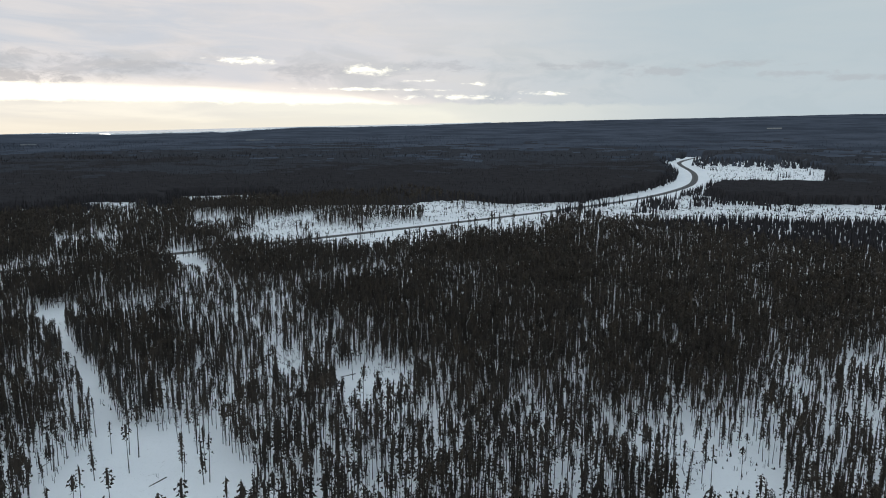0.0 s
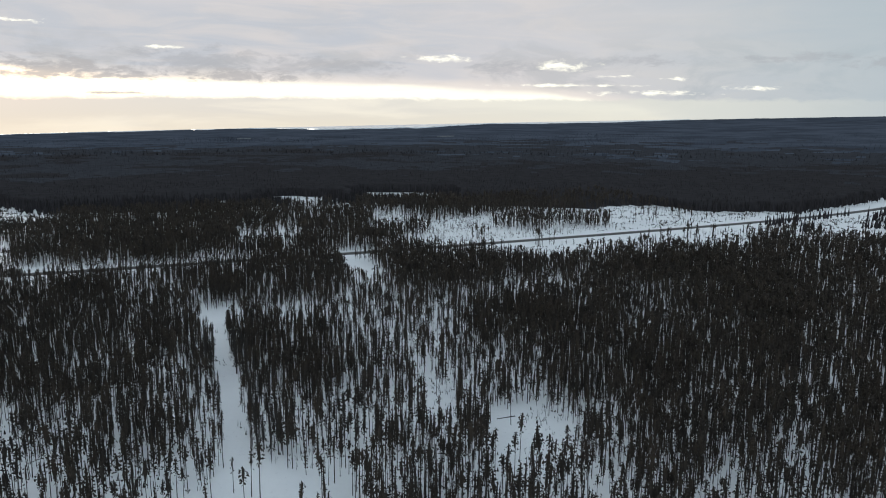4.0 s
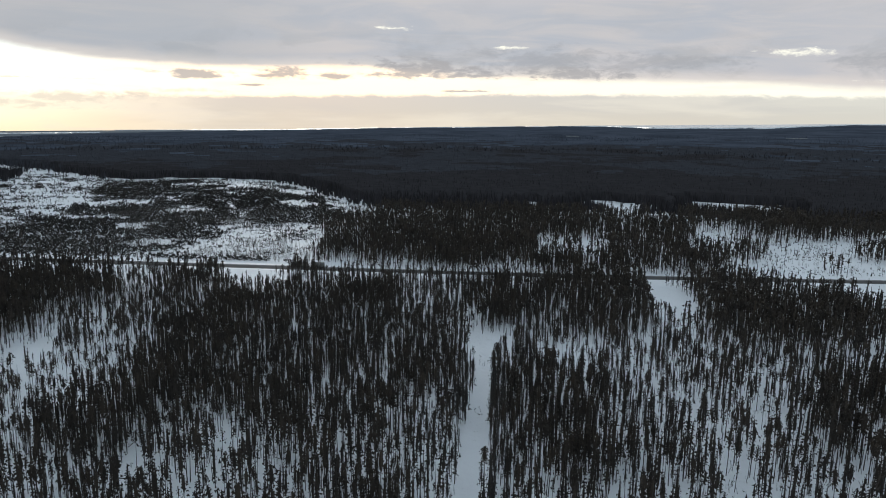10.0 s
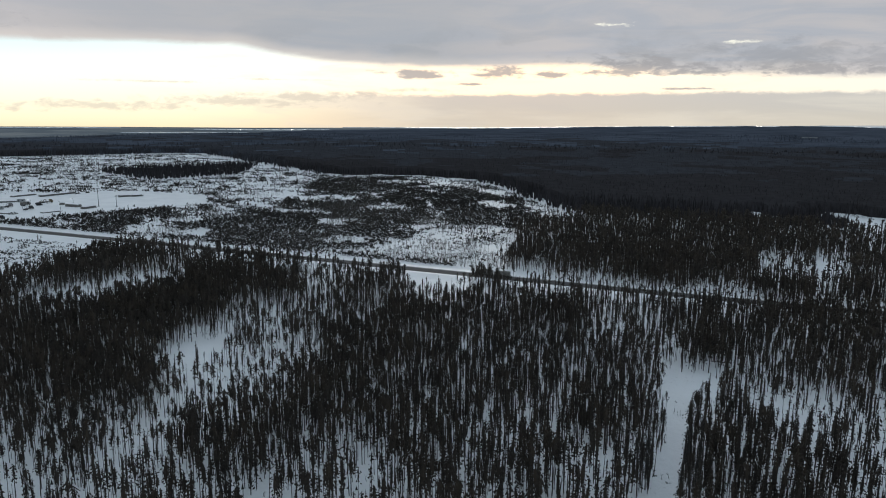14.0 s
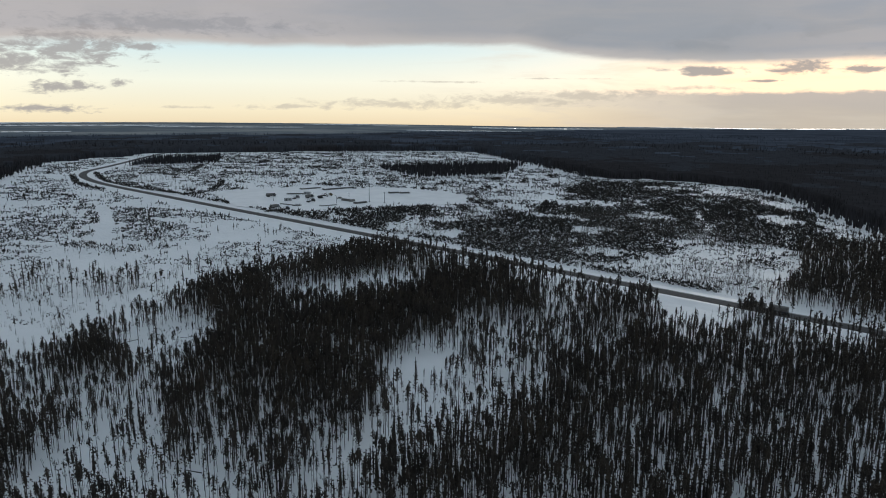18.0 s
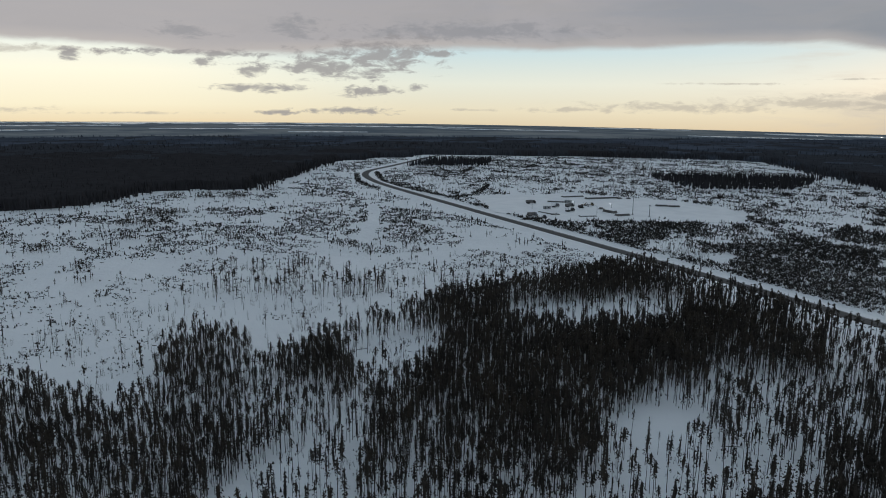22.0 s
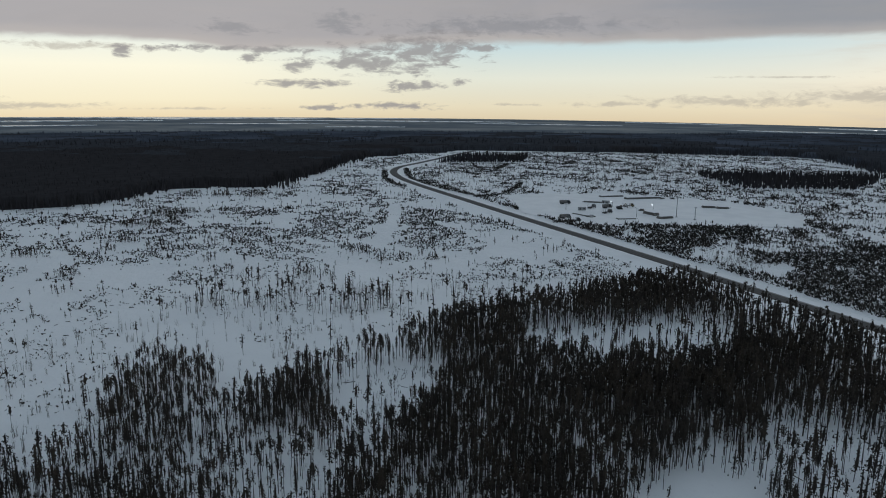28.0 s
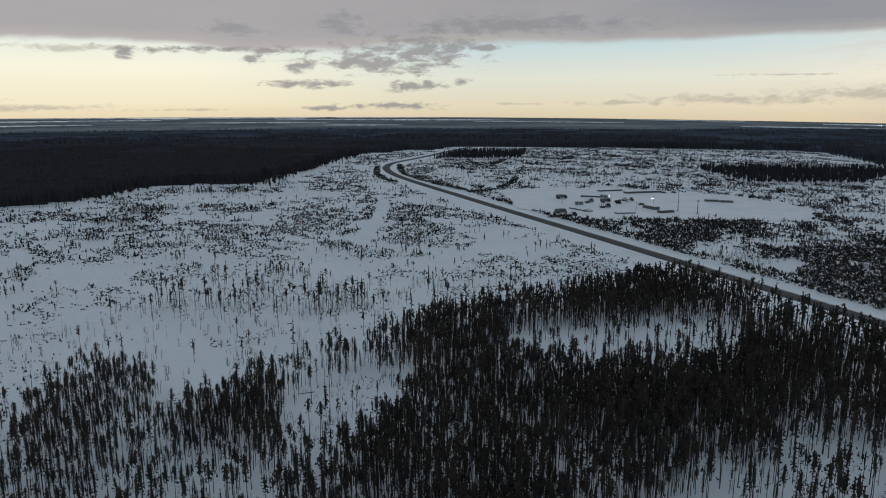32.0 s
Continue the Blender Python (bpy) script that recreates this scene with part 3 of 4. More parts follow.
    me.polygons.foreach_set("loop_start", np.arange(0, faces.size, n, dtype=np.int32))
    for m in mats:
        me.materials.append(m)
    if slots is not None:
        me.polygons.foreach_set("material_index", np.asarray(slots, np.int32))
    me.polygons.foreach_set("use_smooth", np.full(len(faces), smooth))
    me.update(calc_edges=True)
    return new(name, me)


# ---------------------------------------------------------------- ground, road
def polar_sheet(radii, angles, lift):
    r, a = np.meshgrid(radii, angles, indexing="ij")
    x, y = -np.sin(a) * r, 100 + np.cos(a) * r
    z = lift(x, y, r, np.degrees(a))
    n, m = r.shape
    i, j = np.meshgrid(np.arange(n - 1), np.arange(m - 1), indexing="ij")
    a0 = (i * m + j).ravel()
    return np.stack([x, y, z], -1).reshape(-1, 3), np.stack([a0, a0 + 1, a0 + m + 1, a0 + m], -1)


def build_ground():
    radii = np.r_[0.01, np.arange(8, 900, 8), np.geomspace(900, 4750, 70)]
    v, f = polar_sheet(radii, np.radians(np.linspace(-180, 180, 301)), lambda x, y, r, a: terrain(x, y))
    return tagged(link_mesh("ground", v, f, [SNOW], smooth=True), "snow-covered boreal ground with hummocks and twigs", "ground", kind="structure")


def ribbon(line, offsets, heights, name, mats, slots, dense=6.0):
    """A strip swept along a line: one row of points at each offset across it."""
    pts = [Vector((*p, 0)) for p in line]
    out = []
    for i in range(len(pts) - 1):
        p0, p1, p2, p3 = pts[max(i - 1, 0)], pts[i], pts[i + 1], pts[min(i + 2, len(pts) - 1)]
        n = max(2, int((p2 - p1).length / dense))
        for k in range(n):
            t = k / n
            out.append(0.5 * ((2 * p1) + (p2 - p0) * t + (2 * p0 - 5 * p1 + 4 * p2 - p3) * t * t + (3 * p1 - p0 - 3 * p2 + p3) * t ** 3))
    p = np.array([q[:2] for q in out])
    d = np.gradient(p, axis=0)
    d /= np.linalg.norm(d, axis=1)[:, None]
    side = np.stack([-d[:, 1], d[:, 0]], -1)
    base = terrain(p[:, 0], p[:, 1])
    rows = []
    for o, h in zip(offsets, heights):
        q = p + side * o
        wob = 0.25 * (rough(q[:, 0], q[:, 1], 7, 60) - 0.5) if abs(o) == max(map(abs, offsets)) else 0
        rows.append(np.column_stack([q, base + h + wob]))
    v = np.stack(rows, 1).reshape(-1, 3)
    n, m = len(p), len(offsets)
    i, j = np.meshgrid(np.arange(n - 1), np.arange(m - 1), indexing="ij")
    a0 = (i * m + j).ravel()
    f = np.stack([a0, a0 + m, a0 + m + 1, a0 + 1], -1)
    return link_mesh(name, v, f, mats, np.tile(slots, n - 1), True)


build_ground()
tagged(ribbon(ROAD, [-17, -12, -6.4, -4.5, -4.2, 4.2, 4.5, 6.4, 12, 17], [-0.4, 0.15, 0.85, 1.12, 0.9, 0.9, 1.12, 0.85, 0.15, -0.4], "road_bank", [TIDY, SLUSH], [0, 0, 0, 1, 1, 1, 0, 0, 0]),
       "snowy road embankment with ploughed verges", "embankment", kind="structure")
tagged(ribbon(ROAD, [-3.9, -3.4, -2.6, -1.8, -0.9, -0.35, 0.35, 0.9, 1.8, 2.6, 3.4, 3.9], [0.93, 0.945, 0.96, 0.98, 1.0, 1.01, 1.01, 1.0, 0.98, 0.96, 0.945, 0.93], "road", [ASPHALT, WORN],
              [1, 0, 1, 1, 0, 1, 0, 1, 1, 0, 1]),
       "dark wet asphalt country road with slush at its edges", "road", kind="structure")


# ---------------------------------------------------------------- trees
def kite(base, out, length, width, droop, turn):
    """A drooping spray of needles: two triangles folded along its rib."""
    side = np.array([-out[1], out[0], 0.0])
    o = np.array([out[0], out[1], 0.0])
    mid = base + o * length * 0.55 + np.array([0, 0, -droop * 0.35])
    tip = base + o * length + np.array([0, 0, -droop])
    fold = np.array([0, 0, -0.28 * width])
    return [base, mid + side * width / 2 + fold, tip, mid - side * width / 2 + fold]


KITE_TRIS = np.array([[0, 2, 1], [0, 3, 2]])


def flake(rng, at, out, size):
    """A spray of needles: one triangle, longer outwards than across, tilted at random and hanging a little."""
    turn, roll = rng.uniform(0, 6.28), rng.uniform(-1, 1)
    o = np.array([out[0], out[1], -0.35])
    side = np.array([-out[1], out[0], 0.0])
    up = np.array([0.0, 0.0, 1.0]) * math.cos(roll) + side * math.sin(roll)
    return [at + size * (1.15 * math.cos(turn + k) * o + 0.95 * math.sin(turn + k) * up) for k in (0, 2.1, 4.2)]


def make_tree(rng, height, bare, spread, sprays, kind, sides=3, size=0.42):
    """Vertices, triangles and slots (0 bark, 1 needles) of a conifer of that height that stands at the origin."""
    v, f, s = [], [], []
    bend = rng.normal(0, 0.014 * height, 2)
    axis = lambda k: np.array([bend[0] * k * k, bend[1] * k * k, height * k])
    r0 = 0.0112 * height * rng.uniform(0.8, 1.2)
    for n, k in enumerate((0, 0.97)):
        c = axis(k)
        rad = r0 * (1 - 0.8 * k)
        for a in range(sides):
            t = 2 * math.pi * a / sides
            v.append(c + np.array([math.cos(t) * rad, math.sin(t) * rad, -0.3 if n == 0 else 0]))
    for a in range(sides):
        p, q = a, (a + 1) % sides
        f += [[p, q, q + sides], [p, q + sides, p + sides]]
        s += [0, 0]
    turn = rng.uniform(0, 6.28)
    lump = rng.uniform(0, 6.28, 3)
    if kind != "dead":
        # the dense heart of the crown: an uneven three-sided spindle
        rows = ((0.02, 0.05), (0.22, 0.42), (0.72, 0.2), (1.03, 0.0)) if kind == "spruce" else ((0.08, 0.04), (0.45, 0.42), (0.8, 0.3), (1.03, 0.0))
        rows = rows if size < 0.5 else (rows[0], rows[1], rows[3])
        b = len(v)
        for u, wide in rows:
            for a in range(3):
                t = turn + 2.09 * a + rng.uniform(-0.4, 0.4)
                rad = (spread + 0.1) * wide * rng.uniform(0.6, 1.3)
                v.append(axis(bare + (1 - bare) * (u + rng.uniform(-0.06, 0.06) * (wide > 0))) + np.array([math.cos(t) * rad, math.sin(t) * rad, 0]))
        last = len(rows) - 2
        for n in range(last + 1):
            for a in range(3):
                p, q = b + n * 3 + a, b + n * 3 + (a + 1) % 3
                f += [[p, q, q + 3], [p, q + 3, p + 3]] if n < last else [[p, q, q + 3]]
                s += [1, 1] if n < last else [1]
    for i in range(sprays):
        u = (i + rng.uniform(0, 1)) / sprays
        u = u if kind == "dead" else u ** (1.25 if kind == "spruce" else 0.85)
        k = bare + (1 - bare) * u
        turn += 2.4 + rng.normal(0, 0.5)
        out = (math.cos(turn), math.sin(turn))
        uneven = 1 + 0.35 * math.sin(9 * u + lump[0]) + 0.3 * math.cos(turn - lump[1])
        if kind == "spruce":
            reach = spread * (0.12 + (1 - u) ** 0.75) * uneven
        elif kind == "pine":
            reach = spread * (0.30 + 0.9 * math.sin(math.pi * min(1, 0.18 + 0.76 * u))) * uneven * (0.55 if u > 0.92 else 1)
        else:
            reach = spread * rng.uniform(0.3, 1.0)
        b = len(v)
        if kind == "dead":
            v += kite(axis(k), out, reach, 0.10, reach * rng.uniform(-0.3, 0.35), turn)
            f += (KITE_TRIS + b).tolist()
            s += [0, 0]
            continue
        along = reach * rng.uniform(0.3, 0.95)
        at = axis(k) + np.array([out[0] * along, out[1] * along, -0.3 * along if kind == "spruce" else 0.0])
        v += flake(rng, at, out, size * rng.uniform(0.65, 1.25) * (0.62 if u > 0.9 else 1))
        f.append([b, b + 1, b + 2])
        s.append(1)
    return np.array(v), np.array(f), np.array(s)


def kinds(rng, fine, rich=1.0):
    """Prototypes of the stand: pines with bare lower stems, narrow spruces, thin stems, snags."""
    m = rich if fine else 0.26
    size = 0.35 / rich ** 0.4 if fine else 0.57
    out = []
    for i in range(5):
        out.append(("pine", make_tree(rng, 11.6, rng.uniform(0.50, 0.68), rng.uniform(0.75, 1.12), int(33 * m), "pine", 3, size)))
    for i in range(4):
        out.append(("spruce", make_tree(rng, 11.0, rng.uniform(0.08, 0.28), rng.uniform(0.6, 0.9), int(40 * m), "spruce", 3, size)))
    for i in range(3):
        out.append(("thin", make_tree(rng, 10.6, rng.uniform(0.52, 0.7), rng.uniform(0.4, 0.65), int(14 * m), "pine", 3, size * 0.92)))
    for i in range(2):
        out.append(("dead", make_tree(rng, 9.5, 0.3, 0.7, int(10 * min(m, 1)), "dead", 3)))
    return out


def merge(name, protos, which, x, y, scale, turn, mats, lean=0.02, rng=RNG, thick=None):
    """All the trees of a wood in one mesh, each a turned and scaled copy of one of the prototypes."""
    vs, fs, ss, base = [], [], [], 0
    z = terrain(x, y)
    for k, (_, (v, f, s)) in enumerate(protos):
        at = np.where(which == k)[0]
        if not len(at):
            continue
        c, d = np.cos(turn[at])[:, None], np.sin(turn[at])[:, None]
        sc = scale[at][:, None]
        w = sc if thick is None else sc * thick[at][:, None]
        px = (v[None, :, 0] * c - v[None, :, 1] * d) * w
        py = (v[None, :, 0] * d + v[None, :, 1] * c) * w
        pz = v[None, :, 2] * sc
        lx, ly = rng.normal(0, lean, (2, len(at), 1))
        pts = np.stack([px + lx * pz + x[at][:, None], py + ly * pz + y[at][:, None], pz + z[at][:, None]], -1)
        vs.append(pts.reshape(-1, 3))
        fs.append((f[None] + (base + np.arange(len(at)) * len(v))[:, None, None]).reshape(-1, 3))
        ss.append(np.tile(s, len(at)))
        base += len(at) * len(v)
    return link_mesh(name, np.concatenate(vs), np.concatenate(fs), mats, np.concatenate(ss))


def scatter(cell, xlo, xhi, ylo, yhi, rng, dens):
    gx, gy = np.meshgrid(np.arange(xlo, xhi, cell), np.arange(ylo, yhi, cell))
    x = (gx + rng.uniform(0, cell, gx.shape)).ravel()
    y = (gy + rng.uniform(0, cell, gy.shape)).ravel()
    keep = rng.random(x.shape) < dens(x, y) * cell * cell
    return x[keep], y[keep]


def choose(x, y, rng):
    """Which prototype stands at a place: spruces gather in some patches, thin stems in others."""
    n = len(x)
    p = rough(x, y, 45, 80)
    u = rng.random(n)
    pine, spruce, thin, dead = rng.integers(0, 5, n), rng.integers(5, 9, n), rng.integers(9, 12, n), rng.integers(12, 14, n)
    cut = np.clip((p - 0.22) * 1.3, 0.12, 0.7) * np.interp(x, [-160, -60, 20], [0.3, 0.7, 1.0])
    which = np.where(u < cut, spruce, np.where(u < cut + 0.28, thin, np.where(u < cut + 0.32, dead, pine)))
    size = rng.uniform(0.55, 1.08, n) * (0.80 + 0.34 * rough(x, y, 60, 90)) * np.where(x < -100, np.interp(y, [190, 300], [0.9, 1.1]), np.interp(x, [-100, 40], [1.06, 1.14]))
    return which, size


SPINE = [(-30, -40), (5, 20), (15, 70), (-10, 145), (-55, 190)]
VIEW_SOUTH = [(-2700, -420), (-300, 85), (-120, 100), (-60, 80), (20, 80), (60, 20), (130, 15), (2700, 960), (2700, 3000), (-2700, 3000)]


def haze_step(x, y):
    """Distance haze put into the colour: least (0), half (1) and full (2), in long patches towards the horizon."""
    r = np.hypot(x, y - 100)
    haze_amount = np.log(r / 1000) / np.log(3.4) + 0.55 * (rough(x, y, 420, 76) - 0.5) + 0.8 * (rough(x, y, 60, 77) - 0.5)
    return np.where(haze_amount < 0.08, 0, np.where(haze_amount < 0.42, 1, 2))


def plain_edge(a):
    """How far off the woods give way to the open plain, by azimuth."""
    return np.interp(a, [-180, 12, 22, 35, 50, 110, 150, 180], [5000, 5000, 4000, 2650, 1950, 1850, 2200, 5000])


def pick_trees(x, y):
    """The trees that stand singly as things: along the strip, round the pond glade and in the western clump."""
    order = np.minimum(near_line(x, y, [(13, 165), (14, 310), (26, 312)]) - 2, np.minimum(near_line(x, y, POND + POND[:1]), near_line(x, y, CLUMP[:6]) + 3))
    return order <= np.sort(order)[290]


TREE_TAGS = {"pine": ("pine_tree", "slender dark pine with bare lower trunk in snow", "pine tree"), "spruce": ("spruce_tree", "narrow dark spruce with drooping branches in snow", "spruce tree"),
             "thin": ("young_pine", "thin young pine with a sparse small crown", "pine tree"), "dead": ("dead_tree", "bare dead grey tree trunk standing in snow", "dead tree")}


def stand_trees(protos, which, x, y, size, turn, rng):
    made = {}
    z = terrain(x, y)
    for n in range(len(x)):
        k = int(which[n])
        m = Matrix.LocRotScale((x[n], y[n], z[n]), Euler((rng.normal(0, 0.02), rng.normal(0, 0.02), turn[n])), (size[n],) * 3)
        if k in made:
            copy_thing(made[k], m @ Matrix.Diagonal((*(1 / c for c in made[k].scale), 1)))
            continue
        kind, (v, f, s) = protos[k]
        name, label, category = TREE_TAGS[kind]
        root = made[k] = new(name)
        root.matrix_basis = m
        tagged(root, label, category, "trees of the " + kind + " stand")
        for part_name, slot, mat in (("trunk", 0, BARK), ("crown", 1, NEEDLE if kind != "spruce" else SPRUCE)):
            if not (s == slot).any() or (kind == "dead" and slot == 1):
                continue
            used, back = np.unique(f[s == slot], return_inverse=True)
            link_mesh(part_name, v[used], back.reshape(-1, 3), [mat]).parent = root


def plant():
    rng = np.random.default_rng(21)
    fine, rude = kinds(rng, True), kinds(rng, False)
    x, y = scatter(1.4, -440, 440, -140, 660, rng, density)
    seen = inside(x, y, VIEW_SOUTH)
    keep = (seen | (rng.random(len(x)) < 0.08)) & ((near_line(x, y, SPINE) < 330) | (rng.random(len(x)) < np.where(x > 110, 0.48, np.where((x > -120) & (y > 430), 0.5, 0.29))))
    x, y, seen = x[keep], y[keep], seen[keep]
    close = (near_line(x, y, SPINE) < np.where(x < -60, 228, 205)) & seen
    which, size = choose(x, y, rng)
    turn = rng.uniform(0, 6.28, len(x))
    single = pick_trees(x, y) & close
    stand_trees(kinds(rng, True, 3.0), which[single], x[single], y[single], size[single], turn[single], rng)
    close &= ~single
    wood = merge("pine_wood", fine, which[close], x[close], y[close], size[close], turn[close], [BARK, NEEDLE])
    tagged(wood, "dense stand of slender dark pines and spruces in snow", "forest", kind="stuff")
    m = ~close & ~single
    wood = merge("outer_wood", rude, which[m], x[m], y[m], size[m], turn[m], [BARK, NEEDLE], thick=np.where(near_line(x[m], y[m], SPINE) > 320, 1.45, 1.1))
    tagged(wood, "dark conifer wood beyond the clearings", "forest", kind="stuff")
    # woods from there to the horizon
    def ring(x, y):
        cap = np.where(np.hypot(x, y - 100) < 780, 1 / 16, 1 / 30)
        cap = np.where((near_line(x, y, WEST_OPEN[28:]) < 75) & (x > -1000), 1 / 9, cap)
        for poly in ISLES:
            cap = np.where(inside(x, y, poly), 1 / 6, cap)
        d = np.minimum(density(x, y), cap)
        out = (np.abs(x) > 440) | (y < -140) | (y > 660)
        return np.where(out & (np.hypot(x, y - 100) < 1350) & inside(x, y, VIEW_SOUTH), d, 0)
    x2, y2 = scatter(3.9, -1350, 1350, -140, 1450, rng, ring)
    spike = np.array([[0.9, 0, 2.2], [-0.5, 0.85, 1.8], [-0.5, -0.85, 2.7], [0.05, 0, 11.5], [0.12, 0, -0.2], [-0.1, 0.1, -0.2], [-0.1, -0.1, -0.2]])
    cones = [("cone", (spike, np.array([[0, 1, 3], [1, 2, 3], [2, 0, 3], [4, 5, 3]]), np.array([k, k, k, 0]))) for k in (1, 2, 3)]
    n = len(x2)
    wood = merge("far_wood", cones, haze_step(x2, y2), x2, y2, rng.uniform(0.6, 0.98, n), rng.uniform(0, 6.28, n), [BARK, CANOPY, HALF_HAZED, HAZEWOOD], thick=rng.uniform(0.9, 1.6, n))
    tagged(wood, "dark conifer forest stretching into the distance", "forest", kind="stuff")
    def ring3(x, y):
        r = np.hypot(x, y - 100)
        hole = inside(x, y, WEST_OPEN)
        a = np.degrees(np.arctan2(-x, y - 100))
        return np.where((r > 1340) & (r < np.minimum(2600, plain_edge(a) + 40)) & inside(x, y, VIEW_SOUTH) & ~hole & (near_line(x, y, ROAD) > 20), 1 / 190, 0)
    x3, y3 = scatter(9.0, -2600, 2600, -100, 2700, rng, ring3)
    n = len(x3)
    spire = [("spire", (np.array([[1.8, 0, 0.5], [-1.0, 1.7, 0.0], [-1.0, -1.7, 0.5], [0.05, 0, 13.0]]), np.array([[0, 1, 3], [1, 2, 3], [2, 0, 3]]), np.array([0, 0, 0])))]
    spire = [("spire", (spire[0][1][0], spire[0][1][1], np.full(3, k))) for k in range(3)]
    wood = merge("distant_wood", spire, haze_step(x3, y3), x3, y3, rng.uniform(0.6, 1.1, n), rng.uniform(0, 6.28, n), [CANOPY, HALF_HAZED, HAZEWOOD], thick=rng.uniform(1.2, 2.4, n))
    tagged(wood, "dark conifer forest near the horizon, blued by painted haze", "forest", kind="stuff")
    print("trees", close.sum(), m.sum(), len(x2), len(x3))


plant()


def far_canopy():
    def lift(x, y, r, a):
        thin = np.minimum.reduce([density(x + dx, y + dy) for dx, dy in ((0, 0), (16, 0), (-16, 0), (0, 16), (0, -16), (-22, -10))]) <= 0.03
        for poly in ISLES:
            thin |= inside(x, y, poly)
        tree = np.where(r < 1500, 6.8, 8.5) + np.where(r < 1500, 3.0, 3.5) * rough(x, y, 30, 70) + 6 * (rough(x, y, 400, 75) - 0.5) * np.clip((r - 1500) / 500, 0, 1)
        tree = np.where(r > plain_edge(a) - 30, 0.5, tree)
        return terrain(x, y) + np.where(thin & (r < 1600), -1.5, tree) * np.clip((r - 600) / 60, -0.3, 1)
    v, f = polar_sheet(np.geomspace(600, 4740, 140), np.radians(np.linspace(-130, 150, 481)), lift)
    return tagged(link_mesh("distant_canopy", v, f, [CANOPY, HALF_HAZED, HAZEWOOD], haze_step(v[f[:, 0], 0], v[f[:, 0], 1])), "closed dark canopy of distant forest, blued by painted haze", "forest", kind="stuff")


far_canopy()


def far_sheet(name, mat, a0, a1, r0, r1, lift, label, category):
    """A patch of far plain or ice with ragged ends, on the land near the horizon."""
    n, m = 60, 14
    a = np.linspace(a0, a1, n)
    ends = np.minimum(1, 3 * np.minimum(np.linspace(0, 1, n), np.linspace(1, 0, n)))
    wave = rough(a * 40, a * 0 + r0, 45, 7)
    near_edge = r1 - (r1 - r0) * ends * (np.clip(2.6 * wave - 0.6, 0.02, 1.5) if lift < 13 else 0.8 + 0.25 * wave) if r0 else np.minimum(plain_edge(a) + 260 * (wave - 0.5), r1 - 5)
    k = np.r_[0, 0.001, np.linspace(0.02, 1, m - 2)]
    r = near_edge[:, None] + (r1 - near_edge)[:, None] * k[None]
    t = np.radians(a)[:, None]
    x, y = -np.sin(t) * r, 100 + np.cos(t) * r
    z = terrain(x, y) + lift * np.r_[0, np.ones(m - 1)]
    i, j = np.meshgrid(np.arange(n - 1), np.arange(m - 1), indexing="ij")
    q = (i * m + j).ravel()
    ob = link_mesh(name, np.stack([x, y, z], -1).reshape(-1, 3), np.stack([q, q + m, q + m + 1, q + 1], -1), [mat], smooth=True)
    return tagged(ob, label, category, kind="structure")


far_sheet("backdrop_plain", HAZEPLAIN, 14, 165, 0, 4738, 9, "grey plain of bog and open woods by the horizon, haze painted into its colour", "plain")
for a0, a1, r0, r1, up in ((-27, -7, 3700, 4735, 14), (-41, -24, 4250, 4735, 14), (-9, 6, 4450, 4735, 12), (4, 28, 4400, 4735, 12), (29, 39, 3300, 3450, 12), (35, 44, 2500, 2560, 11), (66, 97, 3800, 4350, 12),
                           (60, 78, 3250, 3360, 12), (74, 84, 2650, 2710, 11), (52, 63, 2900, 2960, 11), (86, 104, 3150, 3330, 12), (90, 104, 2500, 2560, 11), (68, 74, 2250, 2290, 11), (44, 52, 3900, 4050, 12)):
    far_sheet("water_ice", ICE, a0, a1, r0, r1, up, "pale frozen lake ice on the horizon, made metallic to mirror the sky", "lake")
# clearings take the plain's painted haze grey in place of clean snow
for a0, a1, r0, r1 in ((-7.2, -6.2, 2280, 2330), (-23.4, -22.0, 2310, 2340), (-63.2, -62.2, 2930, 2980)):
    far_sheet("snow_clearing", HAZEPLAIN, a0, a1, r0, r1, 12.5, "small snowy clearing in the distant dark forest", "clearing")


# ---------------------------------------------------------------- open land
def prism(length, width, height):
    """A stick or stump: three-sided, lying along x."""
    h = length / 2
    v = np.array([[-h, -width, 0], [-h, width, 0], [-h, 0, height], [h, -width * 0.7, 0], [h, width * 0.7, 0], [h, 0, height * 0.7]], float)
    f = np.array([[0, 1, 4], [0, 4, 3], [1, 2, 5], [1, 5, 4], [2, 0, 3], [2, 3, 5]])
    return v, f, np.zeros(len(f), int)


def bush(rng, height, spread, sprays, slot=0):
    v, f = [], []
    for i in range(sprays):
        a = rng.uniform(0, 6.28)
        o = (math.cos(a), math.sin(a))
        base = np.array([o[0] * spread * 0.25, o[1] * spread * 0.25, height * rng.uniform(0.0, 0.35)])
        reach = spread * rng.uniform(0.5, 1.0)
        b = len(v)
        v += kite(base, o, reach, reach * rng.uniform(0.6, 1.0), -height * rng.uniform(0.25, 0.75), a)
        f += (KITE_TRIS + b).tolist()
    return np.array(v), np.array(f), np.full(len(f), slot)


def seedling(rng, height, spread, sprays):
    """A small conifer: upright blades round a stem."""
    v, f = [], []
    for i in range(sprays):
        a = 6.28 * i / sprays + rng.uniform(0, 1)
        w = spread * rng.uniform(0.6, 1.1)
        top = height * rng.uniform(0.7, 1.05)
        b = len(v)
        v += [np.array([math.cos(a) * w, math.sin(a) * w, height * 0.05]), np.array([-math.cos(a) * w * 0.7, -math.sin(a) * w * 0.7, height * 0.12]), np.array([0.0, 0.0, top])]
        f.append([b, b + 1, b + 2])
